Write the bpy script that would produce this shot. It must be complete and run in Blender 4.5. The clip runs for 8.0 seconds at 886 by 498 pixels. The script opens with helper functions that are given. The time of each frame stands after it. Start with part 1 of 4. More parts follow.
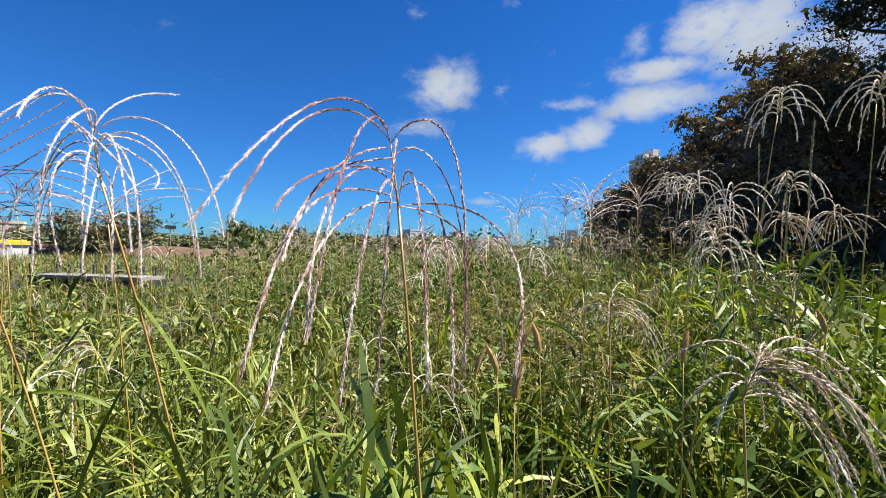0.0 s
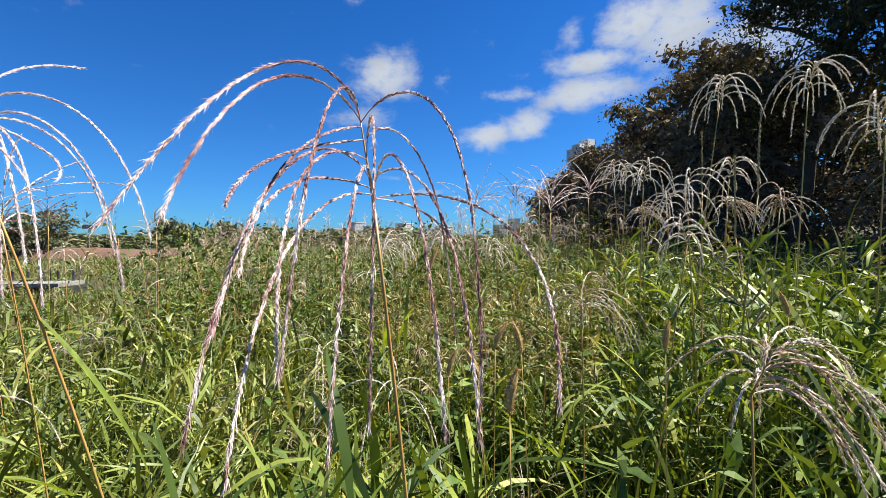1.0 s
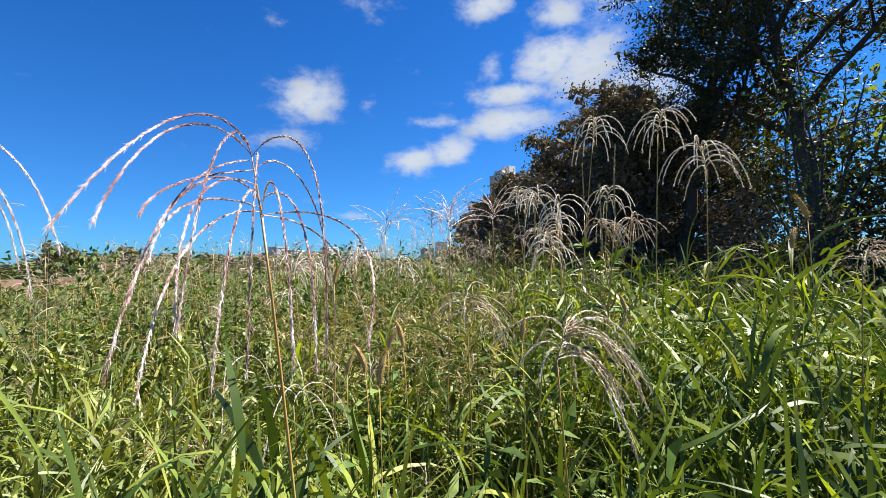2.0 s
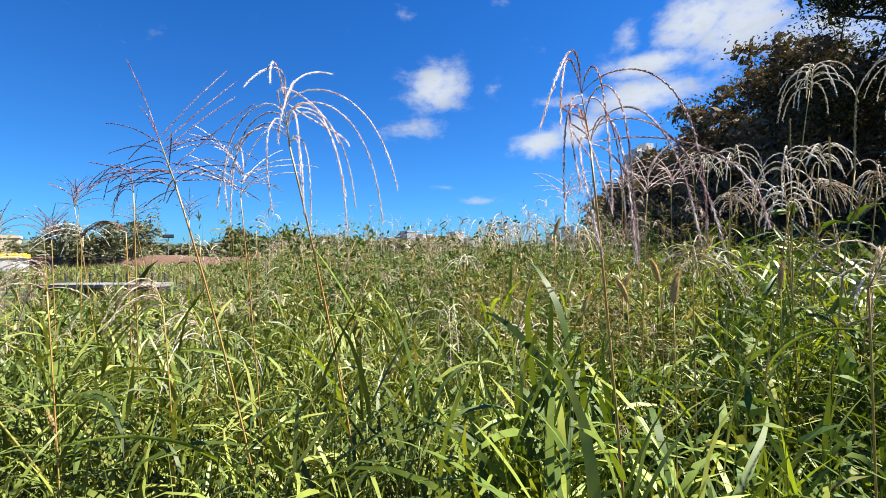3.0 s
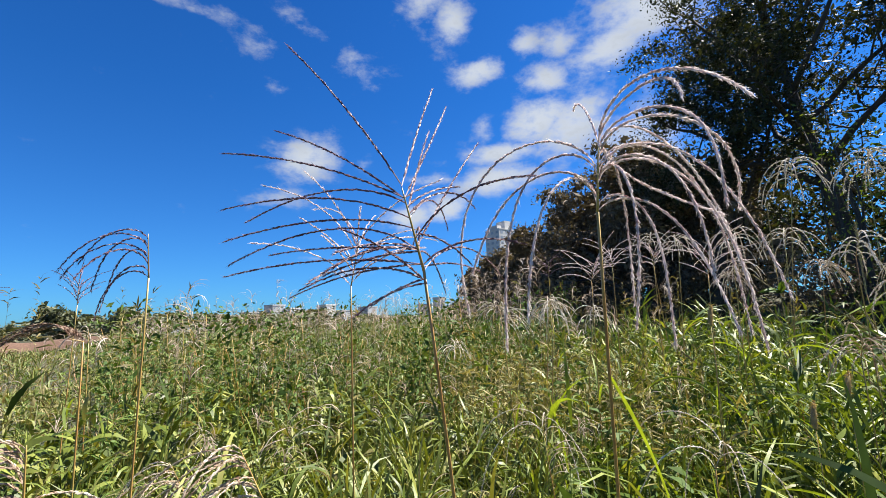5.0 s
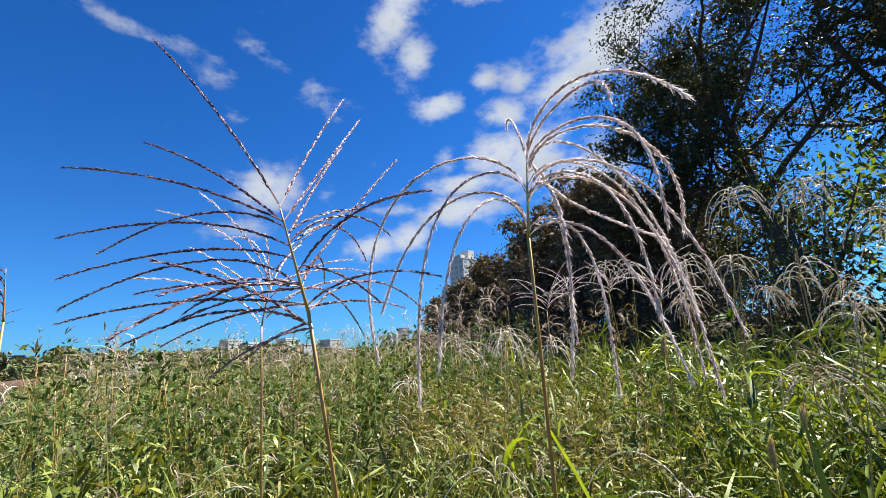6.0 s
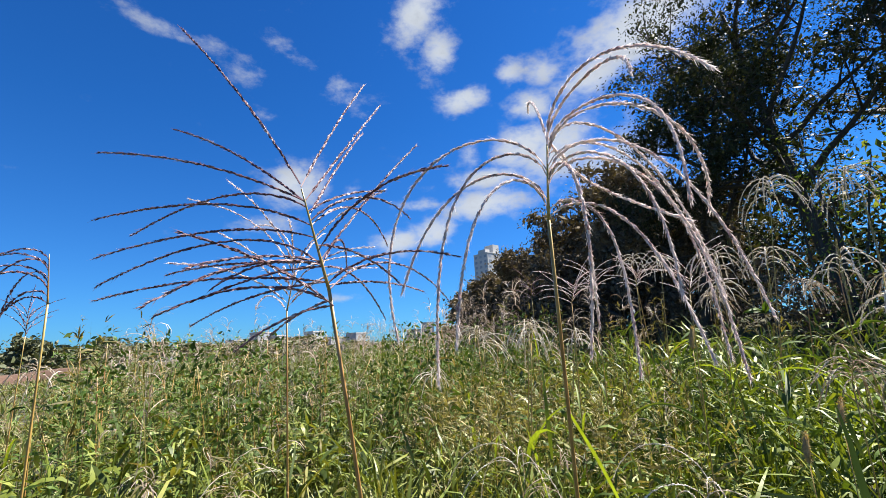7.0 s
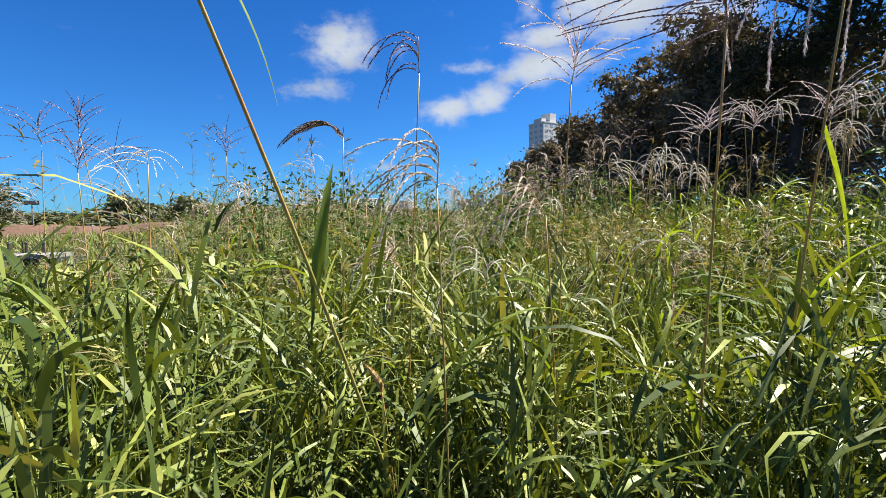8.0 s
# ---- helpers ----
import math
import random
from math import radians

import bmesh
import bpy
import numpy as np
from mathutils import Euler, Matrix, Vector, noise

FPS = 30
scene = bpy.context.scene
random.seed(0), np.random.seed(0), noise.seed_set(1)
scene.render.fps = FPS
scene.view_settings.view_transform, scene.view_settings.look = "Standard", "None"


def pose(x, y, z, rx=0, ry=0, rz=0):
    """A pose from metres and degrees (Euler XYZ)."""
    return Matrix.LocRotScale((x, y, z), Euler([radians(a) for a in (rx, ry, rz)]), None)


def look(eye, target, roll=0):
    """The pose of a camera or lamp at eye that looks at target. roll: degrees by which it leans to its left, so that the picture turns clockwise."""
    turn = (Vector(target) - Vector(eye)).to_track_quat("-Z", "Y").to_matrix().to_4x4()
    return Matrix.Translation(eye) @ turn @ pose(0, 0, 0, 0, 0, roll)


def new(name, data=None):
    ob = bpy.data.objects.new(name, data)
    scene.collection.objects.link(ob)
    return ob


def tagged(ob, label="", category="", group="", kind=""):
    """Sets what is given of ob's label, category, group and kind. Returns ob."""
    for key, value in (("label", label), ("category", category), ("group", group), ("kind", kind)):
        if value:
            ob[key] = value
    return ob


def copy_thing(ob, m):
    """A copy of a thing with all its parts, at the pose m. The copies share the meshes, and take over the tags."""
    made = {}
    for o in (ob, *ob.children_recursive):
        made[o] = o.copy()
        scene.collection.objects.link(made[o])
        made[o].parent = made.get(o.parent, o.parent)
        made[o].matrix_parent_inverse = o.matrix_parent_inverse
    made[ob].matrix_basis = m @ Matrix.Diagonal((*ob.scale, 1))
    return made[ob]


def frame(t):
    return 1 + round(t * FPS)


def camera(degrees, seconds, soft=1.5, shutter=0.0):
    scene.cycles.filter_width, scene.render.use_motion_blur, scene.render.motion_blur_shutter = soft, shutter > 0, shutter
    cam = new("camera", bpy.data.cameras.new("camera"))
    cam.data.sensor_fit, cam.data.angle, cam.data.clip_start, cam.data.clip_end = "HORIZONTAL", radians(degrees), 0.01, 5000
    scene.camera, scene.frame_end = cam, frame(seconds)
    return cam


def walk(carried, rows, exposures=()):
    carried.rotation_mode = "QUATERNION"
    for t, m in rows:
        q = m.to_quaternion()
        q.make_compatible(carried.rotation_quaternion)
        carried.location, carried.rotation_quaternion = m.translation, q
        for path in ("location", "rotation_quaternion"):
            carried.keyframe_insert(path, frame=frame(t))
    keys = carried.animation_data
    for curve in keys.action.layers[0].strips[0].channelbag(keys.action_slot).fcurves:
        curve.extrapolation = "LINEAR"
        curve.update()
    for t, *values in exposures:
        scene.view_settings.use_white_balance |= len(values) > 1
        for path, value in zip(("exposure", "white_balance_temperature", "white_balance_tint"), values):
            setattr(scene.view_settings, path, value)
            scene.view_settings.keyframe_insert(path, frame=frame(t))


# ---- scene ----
# ---------------------------------------------------------------- camera
cam = camera(89.8, 8.0, 0.8)
PATH = [
    (0, -0.000, 0.000, 1.600, -0.00, -0.01, -1.39),
    (0.5, -0.006, 0.070, 1.619, -1.80, -1.22, -0.11),
    (1, -0.044, 0.092, 1.608, -6.95, -1.11, 0.45),
    (1.5, 0.002, 0.028, 1.597, -14.21, 1.22, 1.63),
    (1.7, 0.025, -0.025, 1.590, -17.09, 1.92, 1.63),
    (2.8, -0.210, -0.145, 1.512, -4.97, 0.43, 0.45),
    (3, -0.312, -0.144, 1.481, -0.40, 0.07, 0.55),
    (3.2, -0.423, -0.104, 1.477, 2.54, -0.23, -0.28),
    (3.4, -0.499, -0.022, 1.488, 3.69, 0.60, 0.79),
    (3.5, -0.530, 0.038, 1.515, 3.59, 0.92, 0.68),
    (4, -0.758, 0.237, 1.564, -1.87, 2.60, 0.41),
    (4.5, -0.891, 0.304, 1.558, -10.45, 6.31, 1.40),
    (5, -1.001, 0.337, 1.576, -16.76, 8.88, 2.18),
    (6.5, -0.881, 0.416, 1.592, -21.41, 13.12, 3.87),
    (7, -0.907, 0.402, 1.577, -18.10, 11.96, 3.01),
    (7.3, -1.095, 0.369, 1.548, -14.44, 9.30, 2.80),
    (7.5, -1.266, 0.292, 1.540, -12.07, 6.19, 1.56),
    (7.7, -1.379, 0.252, 1.438, -10.67, 1.41, 2.23),
    (8, -1.451, 0.215, 1.338, -11.88, -4.32, 1.00),
]
EXPOSURE = 1.86
walk(cam, [(t, pose(x, y, z, 90 + p, r, yw)) for t, x, y, z, yw, p, r in PATH],
     exposures=[(0.0, EXPOSURE - 0.15), (1.5, EXPOSURE - 0.06), (2.9, EXPOSURE + 0.12), (3.6, EXPOSURE - 0.02), (5.0, EXPOSURE - 0.04), (6.5, EXPOSURE), (7.5, EXPOSURE - 0.06), (8.0, EXPOSURE - 0.02)])

# ---------------------------------------------------------------- sky and sun
SUN_AZ, SUN_EL = 82.0, 55.0          # azimuth from +y towards +x
world = bpy.data.worlds.new("world")
scene.world = world
world.use_nodes = True


def wire(nt, a, b, out=0, inp=0):
    nt.links.new(a.outputs[out], b.inputs[inp])


def math_node(nt, op, a, b=None, c=None):
    n = nt.nodes.new("ShaderNodeMath")
    n.operation = op
    for i, v in enumerate((a, b, c)):
        if v is None:
            continue
        if isinstance(v, (int, float)):
            n.inputs[i].default_value = v
        else:
            nt.links.new(v, n.inputs[i])
    return n.outputs[0]


def ramp_node(nt, value, lo, hi, a=0.0, b=1.0, smooth=True):
    n = nt.nodes.new("ShaderNodeMapRange")
    n.interpolation_type = "SMOOTHSTEP" if smooth else "LINEAR"
    nt.links.new(value, n.inputs[0])
    for i, v in enumerate((lo, hi, a, b)):
        n.inputs[i + 1].default_value = v
    return n.outputs[0]


def ramp(nt, fac, stops):
    n = nt.nodes.new("ShaderNodeValToRGB")
    while len(n.color_ramp.elements) < len(stops):
        n.color_ramp.elements.new(0.5)
    for el, (p, c) in zip(n.color_ramp.elements, stops):
        el.position, el.color = p, (*c, 1)
    nt.links.new(fac, n.inputs[0])
    return n.outputs[0]


def blend(nt, fac, a, b, mode="MIX"):
    n = nt.nodes.new("ShaderNodeMix")
    n.data_type, n.blend_type = "RGBA", mode
    for i, v in ((0, fac), (6, a), (7, b)):
        if isinstance(v, float):
            n.inputs[i].default_value = v
        elif isinstance(v, tuple):
            n.inputs[i].default_value = (*v, 1)
        else:
            nt.links.new(v, n.inputs[i])
    return n.outputs[2]


# clouds: azimuth, elevation, half width, half height, tilt, weight
CLOUDS_LOW = [
    (-0.2, 20.0, 3.6, 2.4, 10, 0.95), (6.8, 19.8, 1.6, 0.9, 0, 0.55), (15.6, 17.7, 3.6, 0.8, 0, 0.62), (12.8, 13.1, 3.2, 1.6, 12, 0.95),
    (17.7, 14.1, 3.0, 1.7, 10, 0.95), (24.5, 17.3, 4.8, 1.7, 4, 1.0), (25.5, 20.6, 4.6, 1.2, 4, 0.95), (23.5, 23.5, 1.5, 1.8, 0, 0.7),
    (30.6, 24.2, 4.4, 2.6, 20, 1.0), (34.7, 23.0, 5.0, 3.5, 20, 0.9), (-3.0, 15.1, 3.6, 1.2, 8, 0.5), (5.6, 6.2, 3.4, 0.5, 0, 0.5),
    (-3.9, 27.3, 1.6, 1.3, 0, 0.42), (1.0, 8.0, 2.0, 0.4, 0, 0.4), (42.0, 20.0, 6.0, 4.0, 0, 0.75),
]
CLOUDS_HIGH = [
    (-14.6, 34.4, 7.0, 0.9, -6, 0.5), (-1.6, 35.0, 4.0, 1.1, -14, 0.47), (-6.0, 32.2, 2.6, 1.6, 0, 0.46), (6.4, 30.9, 2.6, 1.8, -30, 0.62),
    (17.0, 40.5, 4.2, 2.6, 40, 0.95), (19.7, 35.6, 2.0, 2.6, 0, 0.85), (31.0, 42.0, 6.0, 1.4, 0, 0.7), (22.5, 30.3, 3.6, 1.5, 8, 0.95),
    (29.3, 32.6, 1.8, 1.6, 0, 0.75), (34.0, 32.1, 2.2, 1.6, 0, 0.7), (31.9, 28.4, 3.0, 1.9, 0, 0.85), (47.0, 34.0, 8.0, 3.6, 14, 1.0),
    (40.0, 30.5, 5.0, 2.4, 20, 0.9), (95.0, 30.0, 16.0, 6.0, 0, 0.7), (150.0, 35.0, 25.0, 8.0, 0, 0.8), (-140.0, 28.0, 22.0, 6.0, 0, 0.8),
]


def build_sky():
    nt = world.node_tree
    nt.nodes.clear()
    out = nt.nodes.new("ShaderNodeOutputWorld")
    bg = nt.nodes.new("ShaderNodeBackground")
    bg.inputs[1].default_value = 0.05
    wire(nt, bg, out)
    sky = nt.nodes.new("ShaderNodeTexSky")
    sky.sky_type = "NISHITA"
    sky.sun_disc = False
    sky.sun_elevation = radians(SUN_EL)
    sky.sun_rotation = radians(SUN_AZ)
    sky.air_density, sky.dust_density, sky.ozone_density = 1.0, 0.2, 4.0
    tc = nt.nodes.new("ShaderNodeTexCoord")
    sep = nt.nodes.new("ShaderNodeSeparateXYZ")
    wire(nt, tc, sep, 0, 0)
    deg = 180 / math.pi
    az = math_node(nt, "MULTIPLY", math_node(nt, "ARCTAN2", sep.outputs[0], sep.outputs[1]), deg)
    el = math_node(nt, "MULTIPLY", math_node(nt, "ARCSINE", sep.outputs[2]), deg)
    # clear autumn air: deeper blue than the plain sky, least near the horizon
    deep = ramp(nt, ramp_node(nt, el, 0.0, 45.0, 0.0, 1.0, False), [(0.0, (0.180, 0.490, 0.880)), (0.2, (0.158, 0.474, 0.860)), (0.6, (0.102, 0.428, 0.840)), (1.0, (0.086, 0.392, 0.805))])
    blue = blend(nt, 1.0, sky.outputs[0], deep, "MULTIPLY")
    total = None
    for a, e, w, h, tilt, k in CLOUDS_LOW + CLOUDS_HIGH:
        px, py = math_node(nt, "SUBTRACT", az, a), math_node(nt, "SUBTRACT", el, e)
        w, h = 1.1 * w / math.cos(radians(e)) ** 0.5, 1.08 * h
        c, s = math.cos(radians(tilt)), math.sin(radians(tilt))
        dx = math_node(nt, "ADD", math_node(nt, "MULTIPLY", px, c / w), math_node(nt, "MULTIPLY", py, s / w))
        dy = math_node(nt, "ADD", math_node(nt, "MULTIPLY", px, -s / h), math_node(nt, "MULTIPLY", py, c / h))
        r2 = math_node(nt, "ADD", math_node(nt, "MULTIPLY", dx, dx), math_node(nt, "MULTIPLY", dy, dy))
        blob = math_node(nt, "MULTIPLY", math_node(nt, "EXPONENT", math_node(nt, "MULTIPLY", r2, -0.8)), k)
        total = blob if total is None else math_node(nt, "MAXIMUM", total, blob)
    big = nt.nodes.new("ShaderNodeTexNoise")
    big.inputs["Scale"].default_value, big.inputs["Detail"].default_value = 15.0, 10.0
    big.inputs["Roughness"].default_value = 0.62
    mp = nt.nodes.new("ShaderNodeMapping")
    mp.inputs["Scale"].default_value = (1, 1, 1.7)
    wire(nt, tc, mp, 0, 0)
    wire(nt, mp, big, 0, 0)
    body = math_node(nt, "ADD", total, math_node(nt, "MULTIPLY", math_node(nt, "SUBTRACT", big.outputs[0], 0.5), 1.55))
    mask = ramp_node(nt, body, 0.22, 1.0)
    # soft grey underside where the cloud is thick
    shade = ramp_node(nt, big.outputs[0], 0.45, 0.75, 1.0, 0.80)
    white = nt.nodes.new("ShaderNodeMix")
    white.data_type = "RGBA"
    white.blend_type = "MULTIPLY"
    white.inputs[0].default_value = 1.0
    white.inputs[6].default_value = (3.9, 4.2, 4.55, 1)
    nt.links.new(shade, white.inputs[7])
    mix = nt.nodes.new("ShaderNodeMix")
    mix.data_type = "RGBA"
    nt.links.new(math_node(nt, "MULTIPLY", mask, 0.93), mix.inputs[0])
    nt.links.new(blue, mix.inputs[6])
    nt.links.new(white.outputs[2], mix.inputs[7])
    nt.links.new(mix.outputs[2], bg.inputs[0])


build_sky()
sun = new("sun", bpy.data.lights.new("sun", "SUN"))
sun.data.energy, sun.data.angle, sun.data.color = 5.0, radians(0.5), (1.0, 0.94, 0.84)
a, e = radians(SUN_AZ), radians(SUN_EL)
sun.matrix_world = look((60 * math.sin(a), 60 * math.cos(a), 70), (60 * math.sin(a) - math.sin(a) * math.cos(e), 60 * math.cos(a) - math.cos(a) * math.cos(e), 70 - math.sin(e)))

# ---------------------------------------------------------------- materials


def noise_tex(nt, scale, detail=4.0, stretch=None, rough=0.55):
    tc = nt.nodes.new("ShaderNodeTexCoord")
    n = nt.nodes.new("ShaderNodeTexNoise")
    n.inputs["Scale"].default_value, n.inputs["Detail"].default_value = scale, detail
    n.inputs["Roughness"].default_value = rough
    if stretch:
        mp = nt.nodes.new("ShaderNodeMapping")
        mp.inputs["Scale"].default_value = stretch
        wire(nt, tc, mp, 3, 0)
        wire(nt, mp, n)
    else:
        wire(nt, tc, n, 3, 0)
    return n.outputs[0]


def surface(name, stops, rough=0.5, island=True, grain=60.0, grain_amount=0.35, patch=0.0, through_light=0.0,
            spec=0.5, metal=0.0, bump=0.0, stretch=None, coarse=3.0, obj_random=False, glow=(1.5, 1.35, 0.5)):
    """A node material: colour by piece, a coarse and a fine variation, relief, and light shining through thin leaves."""
    m = bpy.data.materials.new(name)
    m.use_nodes = True
    nt = m.node_tree
    p = nt.nodes["Principled BSDF"]
    if island:
        fac = nt.nodes.new("ShaderNodeNewGeometry").outputs["Random Per Island"]
    elif obj_random:
        fac = nt.nodes.new("ShaderNodeObjectInfo").outputs["Random"]
    else:
        fac = noise_tex(nt, coarse, 5.0)
    if patch:
        fac = math_node(nt, "ADD", math_node(nt, "MULTIPLY", fac, 1 - patch), math_node(nt, "MULTIPLY", ramp_node(nt, noise_tex(nt, coarse, 3.0), 0.3, 0.7), patch))
    col = ramp(nt, fac, stops)
    fine = noise_tex(nt, grain, 4.0, stretch)
    dark = ramp_node(nt, fine, 0.25, 0.75, 1 - grain_amount, 1 + grain_amount, False)
    grey = nt.nodes.new("ShaderNodeCombineColor")
    for i in range(3):
        nt.links.new(dark, grey.inputs[i])
    col = blend(nt, 1.0, col, grey.outputs[0], "MULTIPLY")
    nt.links.new(col, p.inputs["Base Color"])
    p.inputs["Roughness"].default_value = rough
    p.inputs["Metallic"].default_value = metal
    p.inputs["Specular IOR Level"].default_value = spec
    if bump:
        b = nt.nodes.new("ShaderNodeBump")
        b.inputs["Strength"].default_value = bump
        b.inputs["Distance"].default_value = 0.01
        nt.links.new(fine, b.inputs["Height"])
        wire(nt, b, p, 0, p.inputs.find("Normal"))
    if through_light:
        tr = nt.nodes.new("ShaderNodeBsdfTranslucent")
        warm = blend(nt, 1.0, col, glow, "MULTIPLY")
        nt.links.new(warm, tr.inputs[0])
        mx = nt.nodes.new("ShaderNodeMixShader")
        mx.inputs[0].default_value = through_light
        out = nt.nodes["Material Output"]
        wire(nt, p, mx, 0, 1)
        wire(nt, tr, mx, 0, 2)
        wire(nt, mx, out)
    return m


GREEN = [(0.0, (0.022, 0.040, 0.008)), (0.3, (0.062, 0.090, 0.015)), (0.58, (0.122, 0.155, 0.026)),
         (0.80, (0.190, 0.215, 0.044)), (0.92, (0.255, 0.245, 0.075)), (1.0, (0.330, 0.270, 0.120))]
M_grass = surface("grass_blade", GREEN, 0.48, grain=35, grain_amount=0.25, patch=0.2, through_light=0.17, spec=0.3, glow=(1.6, 1.4, 0.4), coarse=0.9, stretch=(1, 1, 0.15))
M_deep = surface("deep_green_blade", [(0.0, (0.024, 0.052, 0.010)), (0.4, (0.076, 0.116, 0.019)), (0.75, (0.165, 0.208, 0.032)), (0.93, (0.270, 0.285, 0.050)), (1.0, (0.24, 0.23, 0.06))], 0.5, grain=35, grain_amount=0.25, patch=0.2, through_light=0.20, spec=0.26, glow=(1.55, 1.45, 0.4), coarse=0.9, stretch=(1, 1, 0.15))
M_far_grass = surface("far_grass", [(0.0, (0.030, 0.055, 0.010)), (0.4, (0.080, 0.118, 0.022)), (0.7, (0.165, 0.180, 0.048)), (1.0, (0.310, 0.270, 0.140))], 0.5, grain=8, patch=0.45, through_light=0.2, spec=0.25, coarse=0.25)
M_weed = surface("weed_leaf", [(0.0, (0.030, 0.061, 0.012)), (0.5, (0.061, 0.108, 0.020)), (0.85, (0.115, 0.158, 0.040)), (1.0, (0.216, 0.194, 0.072))], 0.6, grain=50, patch=0.3, through_light=0.18, coarse=0.8, spec=0.15)
M_dry = surface("dry_grass", [(0.0, (0.070, 0.062, 0.020)), (0.5, (0.140, 0.122, 0.046)), (1.0, (0.240, 0.195, 0.095))], 0.6, grain=40, through_light=0.25, spec=0.2)
M_straw = surface("straw_weed", [(0.0, (0.100, 0.092, 0.032)), (0.5, (0.195, 0.178, 0.066)), (1.0, (0.330, 0.290, 0.150))], 0.6, grain=40, through_light=0.25, spec=0.2)
M_stem = surface("stem", [(0.3, (0.185, 0.190, 0.045)), (0.45, (0.300, 0.235, 0.065)), (0.58, (0.350, 0.200, 0.062)), (0.7, (0.290, 0.125, 0.052))], 0.4, island=False, grain=120, coarse=3.5, stretch=(1, 1, 0.1))
M_leaf = surface("reed_leaf", [(0.0, (0.085, 0.135, 0.020)), (0.6, (0.140, 0.190, 0.030)), (1.0, (0.210, 0.240, 0.050))], 0.5, island=False, grain=90, coarse=5, through_light=0.40, stretch=(1, 1, 0.1), glow=(1.6, 1.45, 0.35), spec=0.25)
M_red = surface("spikelet_red", [(0.0, (0.075, 0.028, 0.044)), (0.5, (0.190, 0.095, 0.115)), (0.75, (0.370, 0.245, 0.260)), (1.0, (0.680, 0.630, 0.640))], 0.5, grain=200, patch=0.4, coarse=14, through_light=0.25, glow=(1.05, 1.0, 1.0), spec=0.3)
M_fluff = surface("spikelet_fluffy", [(0.0, (0.23, 0.11, 0.12)), (0.18, (0.46, 0.31, 0.31)), (0.36, (0.78, 0.69, 0.68)), (1.0, (0.90, 0.87, 0.86))], 0.6, grain=200, grain_amount=0.15, patch=0.35, coarse=16, through_light=0.45, glow=(1.05, 1.0, 0.97), spec=0.2)
M_ruddy = surface("spikelet_ruddy", [(0.0, (0.14, 0.05, 0.05)), (0.38, (0.32, 0.165, 0.155)), (0.60, (0.56, 0.42, 0.40)), (0.80, (0.80, 0.74, 0.72)), (1.0, (0.90, 0.87, 0.86))], 0.6, grain=200, grain_amount=0.15, patch=0.55, coarse=15, through_light=0.3, glow=(1.05, 1.0, 0.95), spec=0.2)
M_pale = surface("spikelet_pale", [(0.0, (0.40, 0.30, 0.19)), (0.3, (0.62, 0.54, 0.43)), (0.7, (0.80, 0.77, 0.71)), (1.0, (0.88, 0.86, 0.82))], 0.6, grain=200, grain_amount=0.2, patch=0.35, coarse=12, through_light=0.35, glow=(1.05, 1.0, 0.95), spec=0.2)
M_tan = surface("spikelet_tawny", [(0.0, (0.22, 0.12, 0.08)), (0.3, (0.45, 0.33, 0.23)), (0.6, (0.68, 0.60, 0.50)), (1.0, (0.80, 0.76, 0.70))], 0.6, grain=200, grain_amount=0.2, patch=0.5, coarse=12, through_light=0.35, glow=(1.05, 1.0, 0.95), spec=0.2)
M_far_plume = surface("far_plume", [(0.0, (0.200, 0.140, 0.100)), (0.5, (0.380, 0.300, 0.245)), (1.0, (0.600, 0.530, 0.470))], 0.6, grain=60, grain_amount=0.2, through_light=0.35, glow=(1.05, 1.0, 0.95), spec=0.2)
M_dull = surface("spikelet_dull", [(0.0, (0.136, 0.072, 0.048)), (0.5, (0.240, 0.152, 0.104)), (1.0, (0.416, 0.336, 0.264))], 0.55, grain=200, through_light=0.25, glow=(1.05, 1.0, 0.95), spec=0.25)
M_brush = surface("foxtail", [(0.0, (0.225, 0.150, 0.045)), (0.6, (0.360, 0.247, 0.090)), (1.0, (0.465, 0.360, 0.165))], 0.6, grain=150, through_light=0.2)
M_bark = surface("bark", [(0.2, (0.03, 0.024, 0.018)), (0.8, (0.085, 0.07, 0.055))], 0.85, island=False, grain=25, coarse=2, bump=0.6, stretch=(1, 1, 0.2))
# Near-black greens: the backlit shade of the bank trees is in this leaf colour.
M_tree_shade = surface("tree_leaf_shade", [(0.0, (0.014, 0.020, 0.009)), (0.5, (0.028, 0.036, 0.016)), (0.85, (0.056, 0.060, 0.022)), (1.0, (0.090, 0.070, 0.034))], 0.6, grain=20, patch=0.3, through_light=0.15, coarse=0.6, spec=0.15)
M_hedge = surface("hedge_leaf", [(0.0, (0.060, 0.047, 0.035)), (0.45, (0.125, 0.100, 0.072)), (0.8, (0.185, 0.152, 0.102)), (1.0, (0.255, 0.205, 0.155))], 0.75, grain=20, patch=0.45, through_light=0.08, coarse=0.5, spec=0.08)
# Lighter copy of the bank leaves, with sunlight put into the colour.
M_sunlit_tint = surface("sunlit_tint_leaf", [(0.0, (0.056, 0.105, 0.020)), (0.6, (0.119, 0.182, 0.034)), (1.0, (0.238, 0.238, 0.063))], 0.55, grain=15, patch=0.3, through_light=0.3, coarse=0.7)
M_ground = surface("ground", [(0.25, (0.016, 0.019, 0.008)), (0.5, (0.034, 0.036, 0.015)), (0.75, (0.07, 0.062, 0.03))], 0.95, island=False, grain=12, coarse=0.08, bump=0.5)
M_concrete = surface("concrete", [(0.3, (0.120, 0.115, 0.110)), (0.7, (0.185, 0.176, 0.166))], 0.85, island=False, grain=20, coarse=0.8, bump=0.2)
